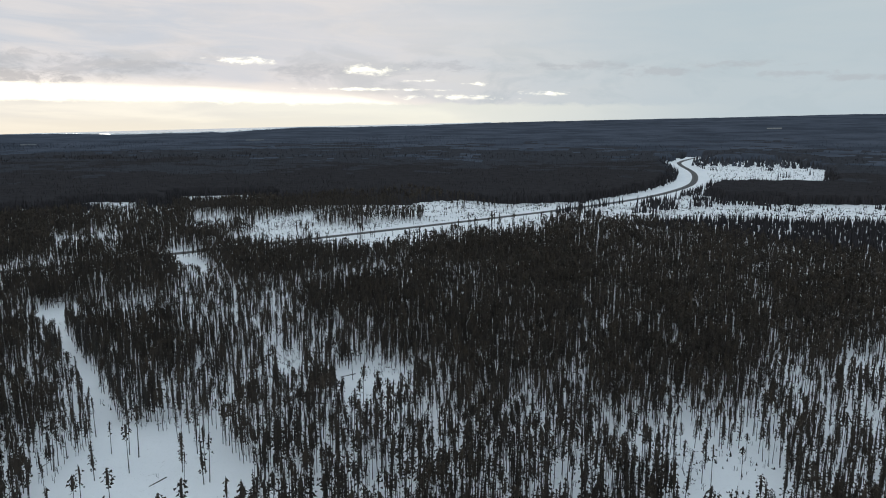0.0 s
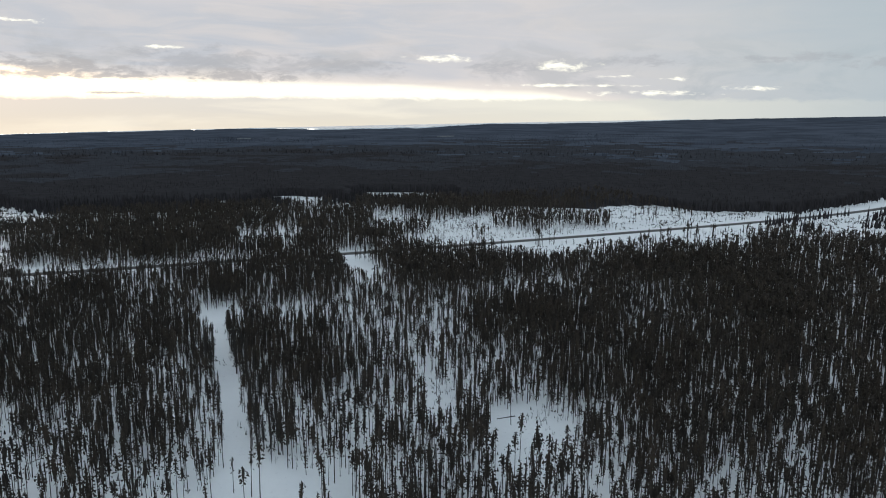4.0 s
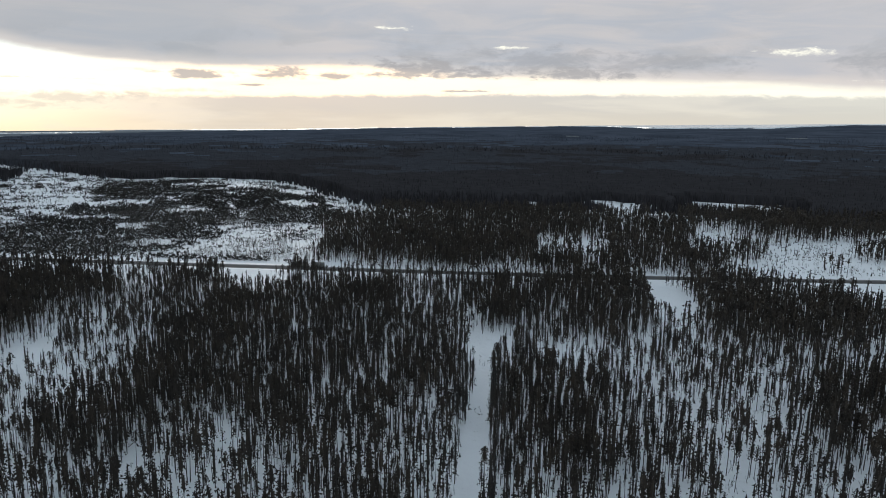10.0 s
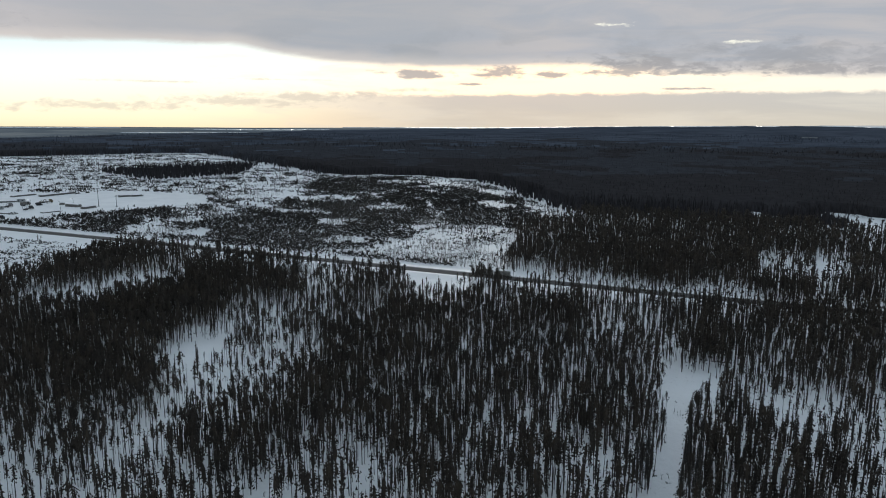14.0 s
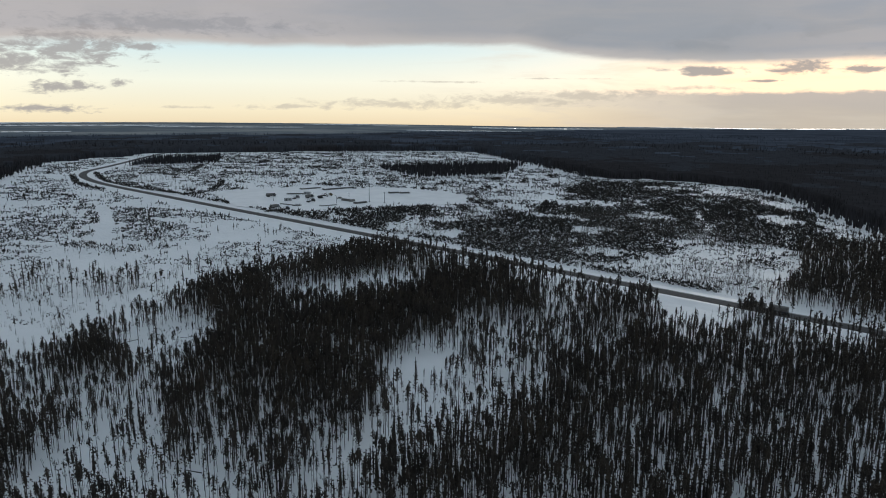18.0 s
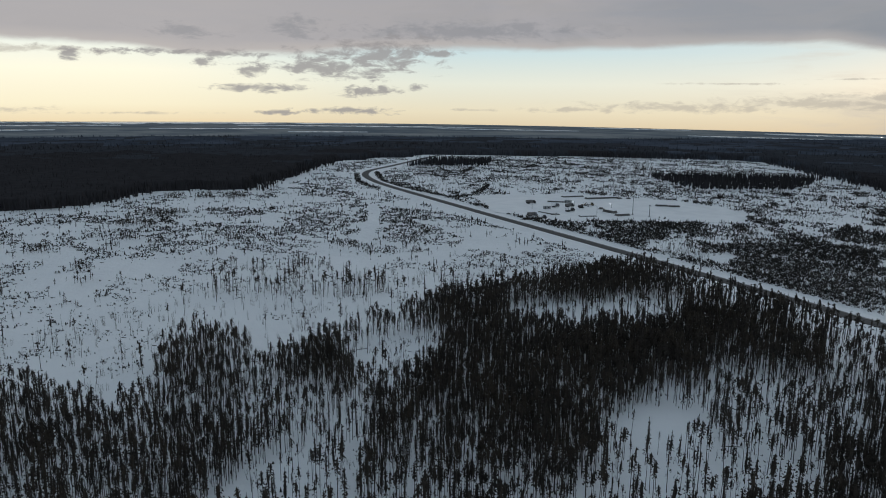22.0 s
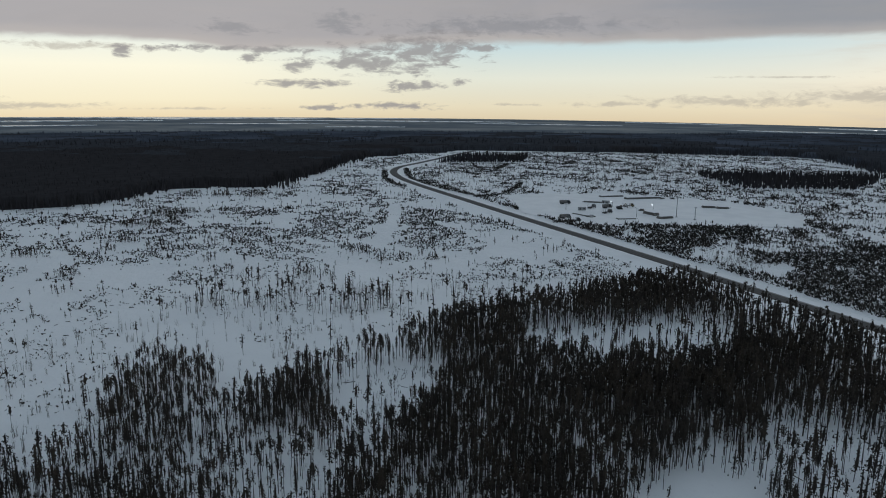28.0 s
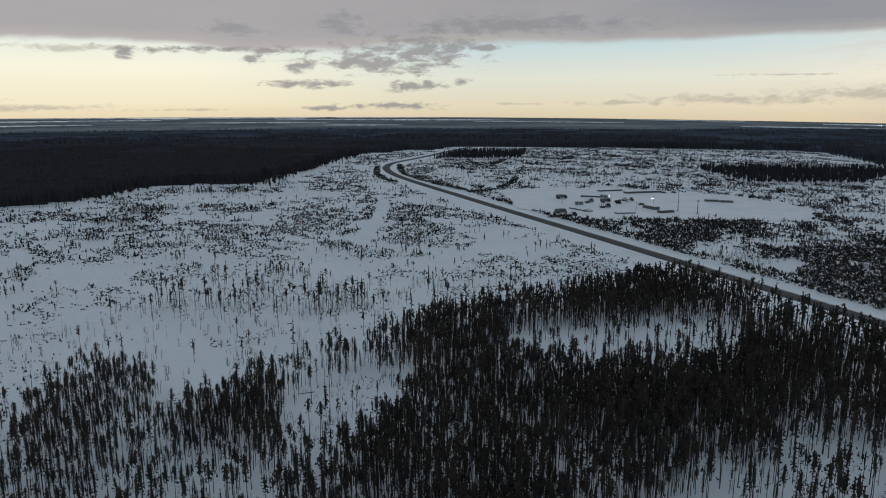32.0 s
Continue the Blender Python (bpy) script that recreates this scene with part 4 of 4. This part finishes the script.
    return np.array(v), np.array(f), np.zeros(len(f), int)


def stems(rng, height, n):
    """A few thin bare saplings in one place."""
    v, f = [], []
    for i in range(n):
        x, y = rng.normal(0, 0.5, 2)
        h, w = height * rng.uniform(0.6, 1.1), 0.06
        b = len(v)
        tip = np.array([x + rng.normal(0, 0.25), y + rng.normal(0, 0.25), h])
        v += [np.array([x + w, y, -0.1]), np.array([x - w, y + w, -0.1]), np.array([x - w, y - w, -0.1]), tip]
        f += [[b, b + 1, b + 3], [b + 1, b + 2, b + 3], [b + 2, b, b + 3]]
        for k in range(1):
            at = tip * 0.5 + np.array([x, y, 0]) * 0.5
            a = rng.uniform(0, 6.28)
            b = len(v)
            v += kite(at, (math.cos(a), math.sin(a)), 0.5, 0.07, -0.6, a)
            f += (KITE_TRIS + b).tolist()
    return np.array(v), np.array(f), np.zeros(len(f), int)


def open_land():
    rng = np.random.default_rng(33)
    clear = lambda x, y: inside(x, y, WEST_OPEN) & (density(x, y) <= 0) & (near_line(x, y, ROAD) > 18) & ~inside(x, y, YARD) & (near_line(x, y, SIDE_TRACK) > 5)
    bands = lambda x, y: rough(x * 0.7 + y * 0.5, y - 0.4 * x, 26, 50)

    # dark low shrubs north of the road
    def shrub_at(x, y):
        some = np.zeros(x.shape, bool)
        for poly in SHRUBS:
            some |= inside(x + (rough(x, y, 20, 51) - 0.5) * 40, y + (rough(x, y, 20, 52) - 0.5) * 40, poly)
        hedge = (near_line(x, y, ROAD) < 27) & (near_line(x, y, ROAD) > 18) & (y > 432) & (x > -560) & (x < -110) & (rough(x, y, 16, 53) > 0.34)
        ditch = np.min([near_line(x, y, line) for line in HEDGES], 0) < 2.0 + 2.4 * rough(x, y, 9, 54)
        dots = (y > 440) & (rough(x, y, 13, 63) > 0.71)
        return np.where(clear(x, y) & (dots | ((y > 434) & some & (bands(x, y) > 0.35) & (rough(x, y, 9, 58) > 0.31)) | hedge), 1 / 3.6, np.where(ditch & (near_line(x, y, ROAD) > 8), 1 / 2.6, 0))
    x, y = scatter(2.1, -900, -60, 290, 900, rng, shrub_at)
    protos = [("bush", bush(rng, h, w, 6)) for h, w in ((2.2, 1.2), (1.6, 1.3), (3.0, 1.1), (1.2, 1.0))]
    n = len(x)
    tagged(merge("shrub_thicket", protos, rng.integers(0, 4, n), x, y, rng.uniform(0.6, 1.35, n), rng.uniform(0, 6.28, n), [SHRUB]), "dark low pine scrub and willow thicket with snow gaps", "shrubs", kind="stuff")

    # slash heaps, stumps and seedlings left on the felled ground
    east = lambda x, y: np.any([inside(x, y, p) for p in EAST_OPEN[:4]], 0) & (density(x, y) <= 0) & (near_line(x, y, ROAD) > 17)
    def slash_at(x, y):
        p, q, w = bands(x, y), rough(x, y, 6, 59), rough(x, y, 90, 67)
        d = np.where(inside(x, y, SLASH), 1 / 4.0, 1 / 6) * np.clip((p - 0.40) * 8, 0, 1.5) * np.clip((q - 0.42) * 9, 0.10, 1.8) * np.clip((w - 0.2) * 2.2, 0.4, 1.3)
        d = np.where(y > 440, 1 / 6.4 * np.clip((p - 0.38) * 8, 0, 1.5) * np.clip((q - 0.40) * 7, 0.04, 1.7), d)
        d = np.where(inside(x + 12 * (q - 0.5), y, CLEAN), d * 0.06, d)
        d = np.where(np.hypot(x, y - 150) > 620, d * 0.6, d)
        return np.where(clear(x, y), d, 0)
    x, y = scatter(1.8, -1150, -75, -20, 1080, rng, slash_at)
    ex, ey = scatter(3.6, 150, 1380, 160, 840, rng, lambda x, y: np.where(east(x, y), np.where(x < 700, 1 / 16, 1 / 70) * np.clip((rough(x, y, 9, 59) - 0.45) * 8, 0, 1.5), 0))
    x, y = np.r_[x, ex], np.r_[y, ey]
    protos = [("heap", bush(rng, 1.1, 1.7, 3)), ("heap", bush(rng, 0.9, 1.3, 3)), ("stick", prism(2.2, 0.14, 0.35)), ("stump", prism(0.5, 0.28, 0.9))] + [("seedling", seedling(rng, 1.4, 0.5, 3)) for i in range(2)] + [("seedling", seedling(rng, 2.4, 0.6, 4))]
    n = len(x)
    far = np.hypot(x, y - 150)
    which = rng.choice(7, n, p=[0.2, 0.2, 0.14, 0.1, 0.14, 0.14, 0.08])
    tagged(merge("felling_slash", protos, which, x, y, rng.uniform(0.5, 1.25, n) * np.clip(far / 480, 0.65, 1.2), rng.uniform(0, 6.28, n), [SHRUB]), "scattered branches, stumps and seedlings on the felled snowy ground", "slash", kind="stuff")

    # thin grey saplings
    def sapling_at(x, y):
        p = rough(x, y, 40, 55)
        return np.where(clear(x, y) & (y > 440), np.where((x > -330) & (y < 640), 1 / 11, 1 / 60) * np.clip((p - 0.35) * 4, 0, 1.4), np.where(clear(x, y) & inside(x, y, SNAGS), 1 / 50, 0))
    x, y = scatter(2.6, -900, -75, 60, 900, rng, sapling_at)
    ex, ey = scatter(5.0, 150, 900, 160, 620, rng, lambda x, y: np.where(east(x, y), 1 / 110 * np.clip((rough(x, y, 30, 55) - 0.35) * 5, 0, 2.2), 0))
    x, y = np.r_[x, ex], np.r_[y, ey]
    protos = [("sapling", stems(rng, 4.5, 3)), ("sapling", stems(rng, 6.0, 2)), ("sapling", stems(rng, 3.2, 4))]
    n = len(x)
    tagged(merge("bare_saplings", protos, rng.integers(0, 3, n), x, y, rng.uniform(0.7, 1.3, n), rng.uniform(0, 6.28, n), [PALEWOOD]), "thin bare grey birch saplings standing in snow", "saplings", kind="stuff")

    # twigs and seedlings on the forest floor
    def floor_at(x, y):
        d = density(x, y)
        p = rough(x, y, 8, 71)
        deep = inside(x, y, STRIP) & (rough(x, y, 10, 72) > 0.3) | inside(x, y, POND)
        return np.where(inside(x, y, VIEW_SOUTH) & (near_line(x, y, SPINE) < 200) & ~deep & ~inside(x, y, WEST_OPEN), np.where(d < 1 / 12, 1 / 9, 1 / 30) * np.clip((p - 0.42) * 8, 0, 1.5), 0)
    x, y = scatter(2.6, -280, 280, 20, 390, rng, floor_at)
    protos = [("twigs", stems(rng, 1.6, 2)), ("twigs", stems(rng, 2.6, 2)), ("seedling", seedling(rng, 1.3, 0.35, 4)), ("brush", bush(rng, 0.8, 0.7, 3)), ("log", prism(4.5, 0.11, 0.2))]
    n = len(x)
    tagged(merge("undergrowth", protos, rng.choice(5, n, p=[0.30, 0.27, 0.24, 0.17, 0.02]), x, y, rng.uniform(0.6, 1.3, n), rng.uniform(0, 6.28, n), [SHRUB]), "twigs, seedlings and fallen stems on the snowy forest floor", "undergrowth", kind="stuff")

    # lone conifers and snags on the open ground
    def lone_at(x, y):
        p = rough(x, y, 12, 57)
        d = np.where(inside(x, y, SNAGS), 1 / 150, np.where((p > 0.74) & (rough(x, y, 130, 66) > 0.42), 1 / 10, 1 / 420))
        d = np.where(inside(x, y, CLEAN), 0, d)
        for cx, cy, r in CLUSTERS:
            d = np.where(np.hypot(x - cx, (y - cy)) < r * (0.6 + 0.8 * rough(x, y, 5, 68)), 1 / 2.6, d)
        for cx, cy, r in SNAG_GROUPS:
            d = np.where(np.hypot(x - cx, (y - cy)) < r * (0.5 + 1.2 * rough(x, y, 5, 68)), 1 / 7, d)
        return np.where(clear(x, y), d, 0)
    x, y = scatter(2.2, -1000, -75, 40, 1000, rng, lone_at)
    ex, ey = scatter(4.4, 150, 1380, 160, 840, rng, lambda x, y: np.where(east(x, y), np.where((rough(x, y, 12, 57) > 0.66) & (x < 640), 1 / 30, 1 / 700), 0))
    x, y = np.r_[x, ex], np.r_[y, ey]
    rude = kinds(rng, False)
    n = len(x)
    u = rng.random(n)
    dead = inside(x, y, SNAGS) & (u < 0.4)
    which = np.where(dead, rng.integers(12, 14, n), np.where(u < 0.6, rng.integers(5, 9, n), rng.integers(0, 5, n)))
    size = np.where(inside(x, y, SNAGS), rng.uniform(0.45, 1.0, n), rng.uniform(0.2, 0.48, n))
    tagged(merge("lone_conifers", rude, which, x, y, size, rng.uniform(0, 6.28, n), [BARK, NEEDLE], thick=np.where(inside(x, y, SNAGS), 1.15, 2.1)), "lone stunted conifers and dead snags on open snow", "trees", kind="stuff")


open_land()


# ---------------------------------------------------------------- the log yard and the road's vehicles
def block(bm, size, at, turn=0.0, taper=1.0):
    """Adds a box whose base centre is at that place; taper narrows its top."""
    made = bmesh.ops.create_cube(bm, size=1.0)["verts"]
    for v in made:
        k = taper if v.co.z > 0 else 1.0
        v.co = Vector((v.co.x * size[0] * k, v.co.y * size[1] * k, (v.co.z + 0.5) * size[2]))
    bmesh.ops.rotate(bm, verts=made, matrix=Matrix.Rotation(turn, 3, "Y"))
    bmesh.ops.translate(bm, verts=made, vec=at)
    return made


def rod(bm, a, b, r0, r1, sides=8):
    a, b = Vector(a), Vector(b)
    made = bmesh.ops.create_cone(bm, cap_ends=True, segments=sides, radius1=r0, radius2=r1, depth=(b - a).length)["verts"]
    turn = (b - a).to_track_quat("Z", "Y").to_matrix()
    for v in made:
        v.co = turn @ v.co + (a + b) / 2
    return made


def part(name, bm, mat, parent, label="", soft=0.0):
    if soft:
        bmesh.ops.bevel(bm, geom=bm.edges[:], offset=soft, segments=1, affect="EDGES")
    me = bpy.data.meshes.new(name)
    bm.to_mesh(me)
    bm.free()
    me.materials.append(mat)
    ob = new(name, me)
    ob.parent = parent
    return tagged(ob, label)


def thing(name, x, y, turn, label, category, group="", lift=0.0):
    root = new(name)
    root.matrix_basis = pose(x, y, float(terrain(x, y)) + lift, 0, 0, turn)
    return tagged(root, label, category, group)


def boxed(name, mat, parent, size, at, soft=0.05, turn=0.0, taper=1.0, label=""):
    bm = bmesh.new()
    block(bm, size, at, turn, taper)
    return part(name, bm, mat, parent, label, soft)


def wheels(parent, places, r=0.55, w=0.35):
    for x, y in places:
        bm = bmesh.new()
        rod(bm, (x, y - w / 2, r), (x, y + w / 2, r), r, r, 14)
        tyre = part("wheel", bm, RUBBER, parent)
        bm = bmesh.new()
        rod(bm, (x, y - w / 2 - 0.02, r), (x, y + w / 2 + 0.02, r), r * 0.5, r * 0.5, 10)
        part("rim", bm, STEEL, tyre)


LOG_MESHES = {}


def log_mesh(kind, long):
    """One of four cut logs of that length, shared by all the stacks."""
    if (kind, long) not in LOG_MESHES:
        bm = bmesh.new()
        r = 0.20 + 0.023 * kind
        rod(bm, (0, -long / 2, 0), (0, long / 2, 0), r, r * 0.9, 6)
        me = bpy.data.meshes.new("log")
        bm.to_mesh(me)
        bm.free()
        me.materials.append(LOGS)
        LOG_MESHES[(kind, long)] = me
    return LOG_MESHES[(kind, long)]


def brush_pile(x, y, turn, length):
    """A heap of tops and branches dumped on the packed snow."""
    root = thing("brush_pile", x, y, turn, "low dark heap of branches and tops dusted with snow", "brush pile", "brush piles in the yard")
    rng = np.random.default_rng(int(abs(x) * 3 + y))
    bm = bmesh.new()
    for i in range(46):
        cx, cy, h = rng.normal(0, length * 0.24), rng.normal(0, 0.8), rng.uniform(0.1, 1.5)
        a, tilt = rng.normal(0, 0.7), rng.normal(0, 0.25)
        dx, dy = math.cos(a) * rng.uniform(1.0, 2.2), math.sin(a) * 1.4
        rod(bm, (cx - dx, cy - dy, max(0.05, h - tilt)), (cx + dx, cy + dy, h + tilt), rng.uniform(0.08, 0.2), 0.05, 4)
    part("branch_heap", bm, BARK, root)
    bm = bmesh.new()
    block(bm, (length * 0.45, 1.2, 0.35), (0.2, 0.1, 1.15), 0.2, 0.7)
    part("snow_cap", bm, TIDY, root, "thin cap of snow", 0.12)
    return root


def log_stack(x, y, turn, length, rows, long=5.0):
    root = thing("log_stack", x, y, turn, "long stack of cut pine logs capped with snow", "log stack", "log stacks in the yard")
    rng = np.random.default_rng(int(abs(x) * 7))
    d = 0.52
    n = int(length / d)
    for j in range(rows):
        for i in range(n - j):
            cx, cz, sh = (i + 0.5 * j) * d - length / 2, 0.25 + j * 0.44, rng.normal(0, 0.2)
            log = new("log", log_mesh(int(rng.integers(0, 4)), long))
            log.parent = root
            log.matrix_basis = Matrix.Translation((cx, sh, cz))
    bm = bmesh.new()
    block(bm, (length - rows * d * 0.9, long * 0.86, 0.3), (-0.1, 0, rows * 0.44 + 0.1), 0, 0.9)
    part("snow_cap", bm, TIDY, root, "rounded cap of snow", 0.1)
    for sx in (-length / 2 - 0.35, length / 2 + 0.2):
        bm = bmesh.new()
        rod(bm, (sx, -long * 0.3, -0.2), (sx, -long * 0.3, rows * 0.45), 0.09, 0.07, 6)
        part("stake", bm, BARK, root)
    return root


def truck(x, y, turn, body, cab_mat, loaded, label, lift=0.0, trailer=False):
    root = thing("timber_truck", x, y, turn, label, "truck", "trucks", lift)
    boxed("chassis", DARKPAINT, root, (8.4, 0.9, 0.35), (0, 0, 0.85))
    boxed("bonnet", cab_mat, root, (0.9, 2.2, 1.2), (4.5, 0, 0.9), 0.12)
    cab = boxed("cab", cab_mat, root, (2.0, 2.4, 2.2), (3.1, 0, 0.95), 0.12, taper=0.93)
    boxed("windscreen", GLASS, cab, (0.06, 2.0, 0.8), (4.08, 0, 2.05), 0.01)
    for side in (-1, 1):
        boxed("side_window", GLASS, cab, (0.9, 0.05, 0.7), (3.3, side * 1.19, 2.1), 0.01)
        boxed("headlight", STEEL, root, (0.08, 0.35, 0.22), (4.97, side * 0.8, 1.15), 0.02)
    wheels(root, [(wx, side * 1.0) for wx in (3.9, -1.6, -3.0) for side in (-1, 1)])
    boxed("bed", body, root, (5.9, 2.4, 0.25), (-1.2, 0, 1.2))
    for px in (-3.9, -2.2, -0.4, 1.4):
        for side in (-1, 1):
            boxed("bunk_post", STEEL, root, (0.12, 0.12, 1.9), (px, side * 1.15, 1.4), 0.02)
    if loaded:
        bm = bmesh.new()
        for j in range(5):
            for i in range(5):
                rod(bm, (-4.3, (i - 2) * 0.44, 1.68 + j * 0.38), (1.7, (i - 2) * 0.44, 1.68 + j * 0.38), 0.21, 0.19, 6)
        part("load", bm, LOGS, root, "load of cut logs")
    if trailer:
        boxed("drawbar", DARKPAINT, root, (2.6, 0.2, 0.2), (-5.4, 0, 0.8))
        boxed("trailer_bed", body, root, (7.0, 2.4, 0.3), (-9.8, 0, 1.15))
        wheels(root, [(wx, side * 1.0) for wx in (-7.3, -11.2, -12.5) for side in (-1, 1)])
        bm = bmesh.new()
        for j in range(5):
            for i in range(5):
                rod(bm, (-13.2, (i - 2) * 0.44, 1.68 + j * 0.38), (-6.6, (i - 2) * 0.44, 1.68 + j * 0.38), 0.21, 0.19, 6)
        part("trailer_load", bm, LOGS, root, "load of cut logs")
        for px in (-12.6, -10.0, -7.4):
            for side in (-1, 1):
                boxed("bunk_post", STEEL, root, (0.12, 0.12, 1.9), (px, side * 1.15, 1.4), 0.02)
    return root


def excavator(x, y, turn):
    root = thing("excavator", x, y, turn, "dark tracked excavator with folded boom on packed snow", "excavator")
    for side in (-1, 1):
        boxed("track", RUBBER, root, (4.2, 0.65, 0.95), (0, side * 1.15, 0), 0.22)
    house = boxed("body", DARKPAINT, root, (3.6, 2.7, 1.5), (-0.5, 0, 1.1), 0.12)
    boxed("counterweight", DARKPAINT, house, (0.9, 2.6, 1.1), (-2.5, 0, 1.15), 0.2)
    cab = boxed("cab", ORANGE, root, (1.6, 1.1, 1.9), (0.9, 0.75, 1.3), 0.1, taper=0.9)
    boxed("window", GLASS, cab, (0.05, 0.8, 1.0), (1.66, 0.75, 2.0), 0.01)
    for name, a, b, r in (("boom", (1.2, -0.3, 2.0), (4.6, -0.3, 4.7), 0.32), ("arm", (4.6, -0.3, 4.7), (6.2, -0.3, 2.2), 0.24)):
        bm = bmesh.new()
        rod(bm, a, b, r, r * 0.75, 4)
        part(name, bm, ORANGE, root)
    boxed("bucket", STEEL, root, (1.1, 1.2, 0.9), (6.0, -0.3, 1.2), 0.15, taper=0.7)
    return root


def cabin(x, y, turn, size, label, mat):
    root = thing("cabin", x, y, turn, label, "cabin", "site cabins")
    a, b, h = size
    boxed("wall", mat, root, (a, b, h), (0, 0, 0.25), 0.04)
    boxed("roof", TIDY, root, (a + 0.5, b + 0.5, 0.35), (0, 0, h + 0.25), 0.12, label="flat roof under snow")
    boxed("door", DARKPAINT, root, (0.85, 0.06, 1.95), (-a * 0.3, -b / 2 - 0.03, 0.35), 0.01)
    w = boxed("window", STEEL, root, (1.2, 0.06, 0.9), (a * 0.2, -b / 2 - 0.03, 1.2), 0.01)
    boxed("pane", GLASS, w, (1.04, 0.04, 0.74), (a * 0.2, -b / 2 - 0.06, 1.28), 0.005)
    for sx in (-1, 1):
        boxed("skid", STEEL, root, (0.25, b, 0.3), (sx * a * 0.35, 0, 0), 0.02)
    return root


def lamp_post(x, y, height, lit, label):
    root = thing("lamp_post", x, y, 200, label, "lamp post", "lamp posts of the yard")
    bm = bmesh.new()
    rod(bm, (0, 0, -0.3), (0, 0, height), 0.16, 0.09, 8)
    part("pole", bm, STEEL, root)
    bm = bmesh.new()
    rod(bm, (0, 0, height - 0.2), (1.3, 0, height + 0.3), 0.06, 0.05, 6)
    part("arm", bm, STEEL, root)
    boxed("lamp_head", LAMPGLOW if lit else STEEL, root, (0.8, 0.45, 0.22), (1.5, 0, height + 0.2), 0.05, label="bright white lit lamp" if lit else "")
    return root


def mast(x, y, height):
    root = thing("light_mast", x, y, 0, "tall slim steel floodlight mast at the yard's edge", "mast")
    boxed("footing", CABIN, root, (1.6, 1.6, 0.6), (0, 0, -0.1), 0.05)
    bm = bmesh.new()
    rod(bm, (0, 0, 0.4), (0, 0, height), 0.28, 0.14, 10)
    part("pole", bm, STEEL, root)
    boxed("platform", STEEL, root, (1.5, 1.5, 0.12), (0, 0, height - 0.6), 0.02)
    for i in range(4):
        boxed("floodlight", STEEL, root, (0.45, 0.3, 0.4), (math.cos(i * 1.57) * 0.7, math.sin(i * 1.57) * 0.7, height - 0.4), 0.04)
    return root


def car(x, y, turn):
    root = thing("car", x, y, turn, "small dark car on the bend of the road", "car", lift=1.0)
    boxed("body", DARKPAINT, root, (4.3, 1.75, 0.7), (0, 0, 0.35), 0.14)
    cab = boxed("cabin", GLASS, root, (2.3, 1.55, 0.6), (-0.2, 0, 1.0), 0.12, taper=0.82)
    boxed("roof", DARKPAINT, cab, (1.6, 1.3, 0.06), (-0.2, 0, 1.58), 0.02)
    wheels(root, [(wx, side * 0.8) for wx in (1.35, -1.35) for side in (-1, 1)], 0.33, 0.22)
    for side in (-1, 1):
        boxed("headlight", STEEL, root, (0.06, 0.3, 0.15), (2.14, side * 0.6, 0.7), 0.02)
    return root


yard = link_mesh("yard", [(p[0], p[1], 0.32) for p in YARD] + [(p[0] * 1.0 + 3 * math.cos(i), p[1] + 3 * math.sin(i), -0.4) for i, p in enumerate(YARD)],
                 [[0, 1, 2], [0, 2, 3], [0, 3, 4], [0, 4, 5], [0, 5, 6], [0, 6, 7]] + [[i, i + 8, (i + 1) % 8] for i in range(8)] + [[i + 8, (i + 1) % 8 + 8, (i + 1) % 8] for i in range(8)], [TIDY])
tagged(yard, "levelled yard of packed grey-white snow", "yard", kind="structure")
for stack in ((-545, 584, 80, 34, 4), (-471, 533, 2, 14, 5), (-453.5, 531, 86, 12, 4), (-482, 600, 60, 11, 4), (-474, 607, 60, 10, 4), (-489.5, 539, 45, 4.5, 4), (-541, 530, 48, 18, 3),
              (-487, 483, 8, 21, 2), (-462, 503, 75, 15, 2), (-566, 566, 80, 22, 3)):
    log_stack(*stack)
for n, (x, y) in enumerate(((-479, 484), (-470, 449), (-537, 599), (-533, 607))):
    brush_pile(x, y, 70 + 23 * n, 5.0 + n % 3)
mast(-454, 542, 15)
mast(-439, 546, 9.5)
for x, y, h, lit in ((-513, 528, 4.2, True), (-491, 551, 3.4, True), (-466, 515, 7, False), (-515, 485, 7, False)):
    lamp_post(x, y, h, lit, "steel yard lamp post with a bright lit lamp" if lit else "slim unlit steel lamp post in the yard")
excavator(-502, 527, 70)
truck(-511, 521, 100, STEEL, DARKPAINT, True, "dark timber truck loaded with logs in the snowy yard")
truck(-510, 541, 60, STEEL, ORANGE, False, "empty dark timber truck with bunk posts in the yard")
truck(-543, 502, 82, DARKPAINT, DARKPAINT, True, "parked timber truck loaded with logs beside the yard entrance")
truck(-515, 509, 110, DARKPAINT, STEEL, False, "grey timber truck parked empty on packed snow")
truck(-489, 505, 95, DARKPAINT, DARKPAINT, False, "dark truck parked alone in the yard")
truck(-481, 462, 100, DARKPAINT, STEEL, True, "loaded timber truck parked near the road")
truck(-466, 460, 80, DARKPAINT, DARKPAINT, False, "dark empty truck parked near the road")
truck(-86, 426.5, 180, DARKPAINT, DARKPAINT, True, "long timber truck with a loaded trailer on the road", 1.0, True)
cabin(-509, 496, 70, (6, 2.5, 2.6), "grey site cabin with snow on its roof", CABIN)
cabin(-533, 536, 40, (6, 2.5, 2.6), "pale steel site cabin beside the log rows", CABIN)
car(1062, 727, 40)
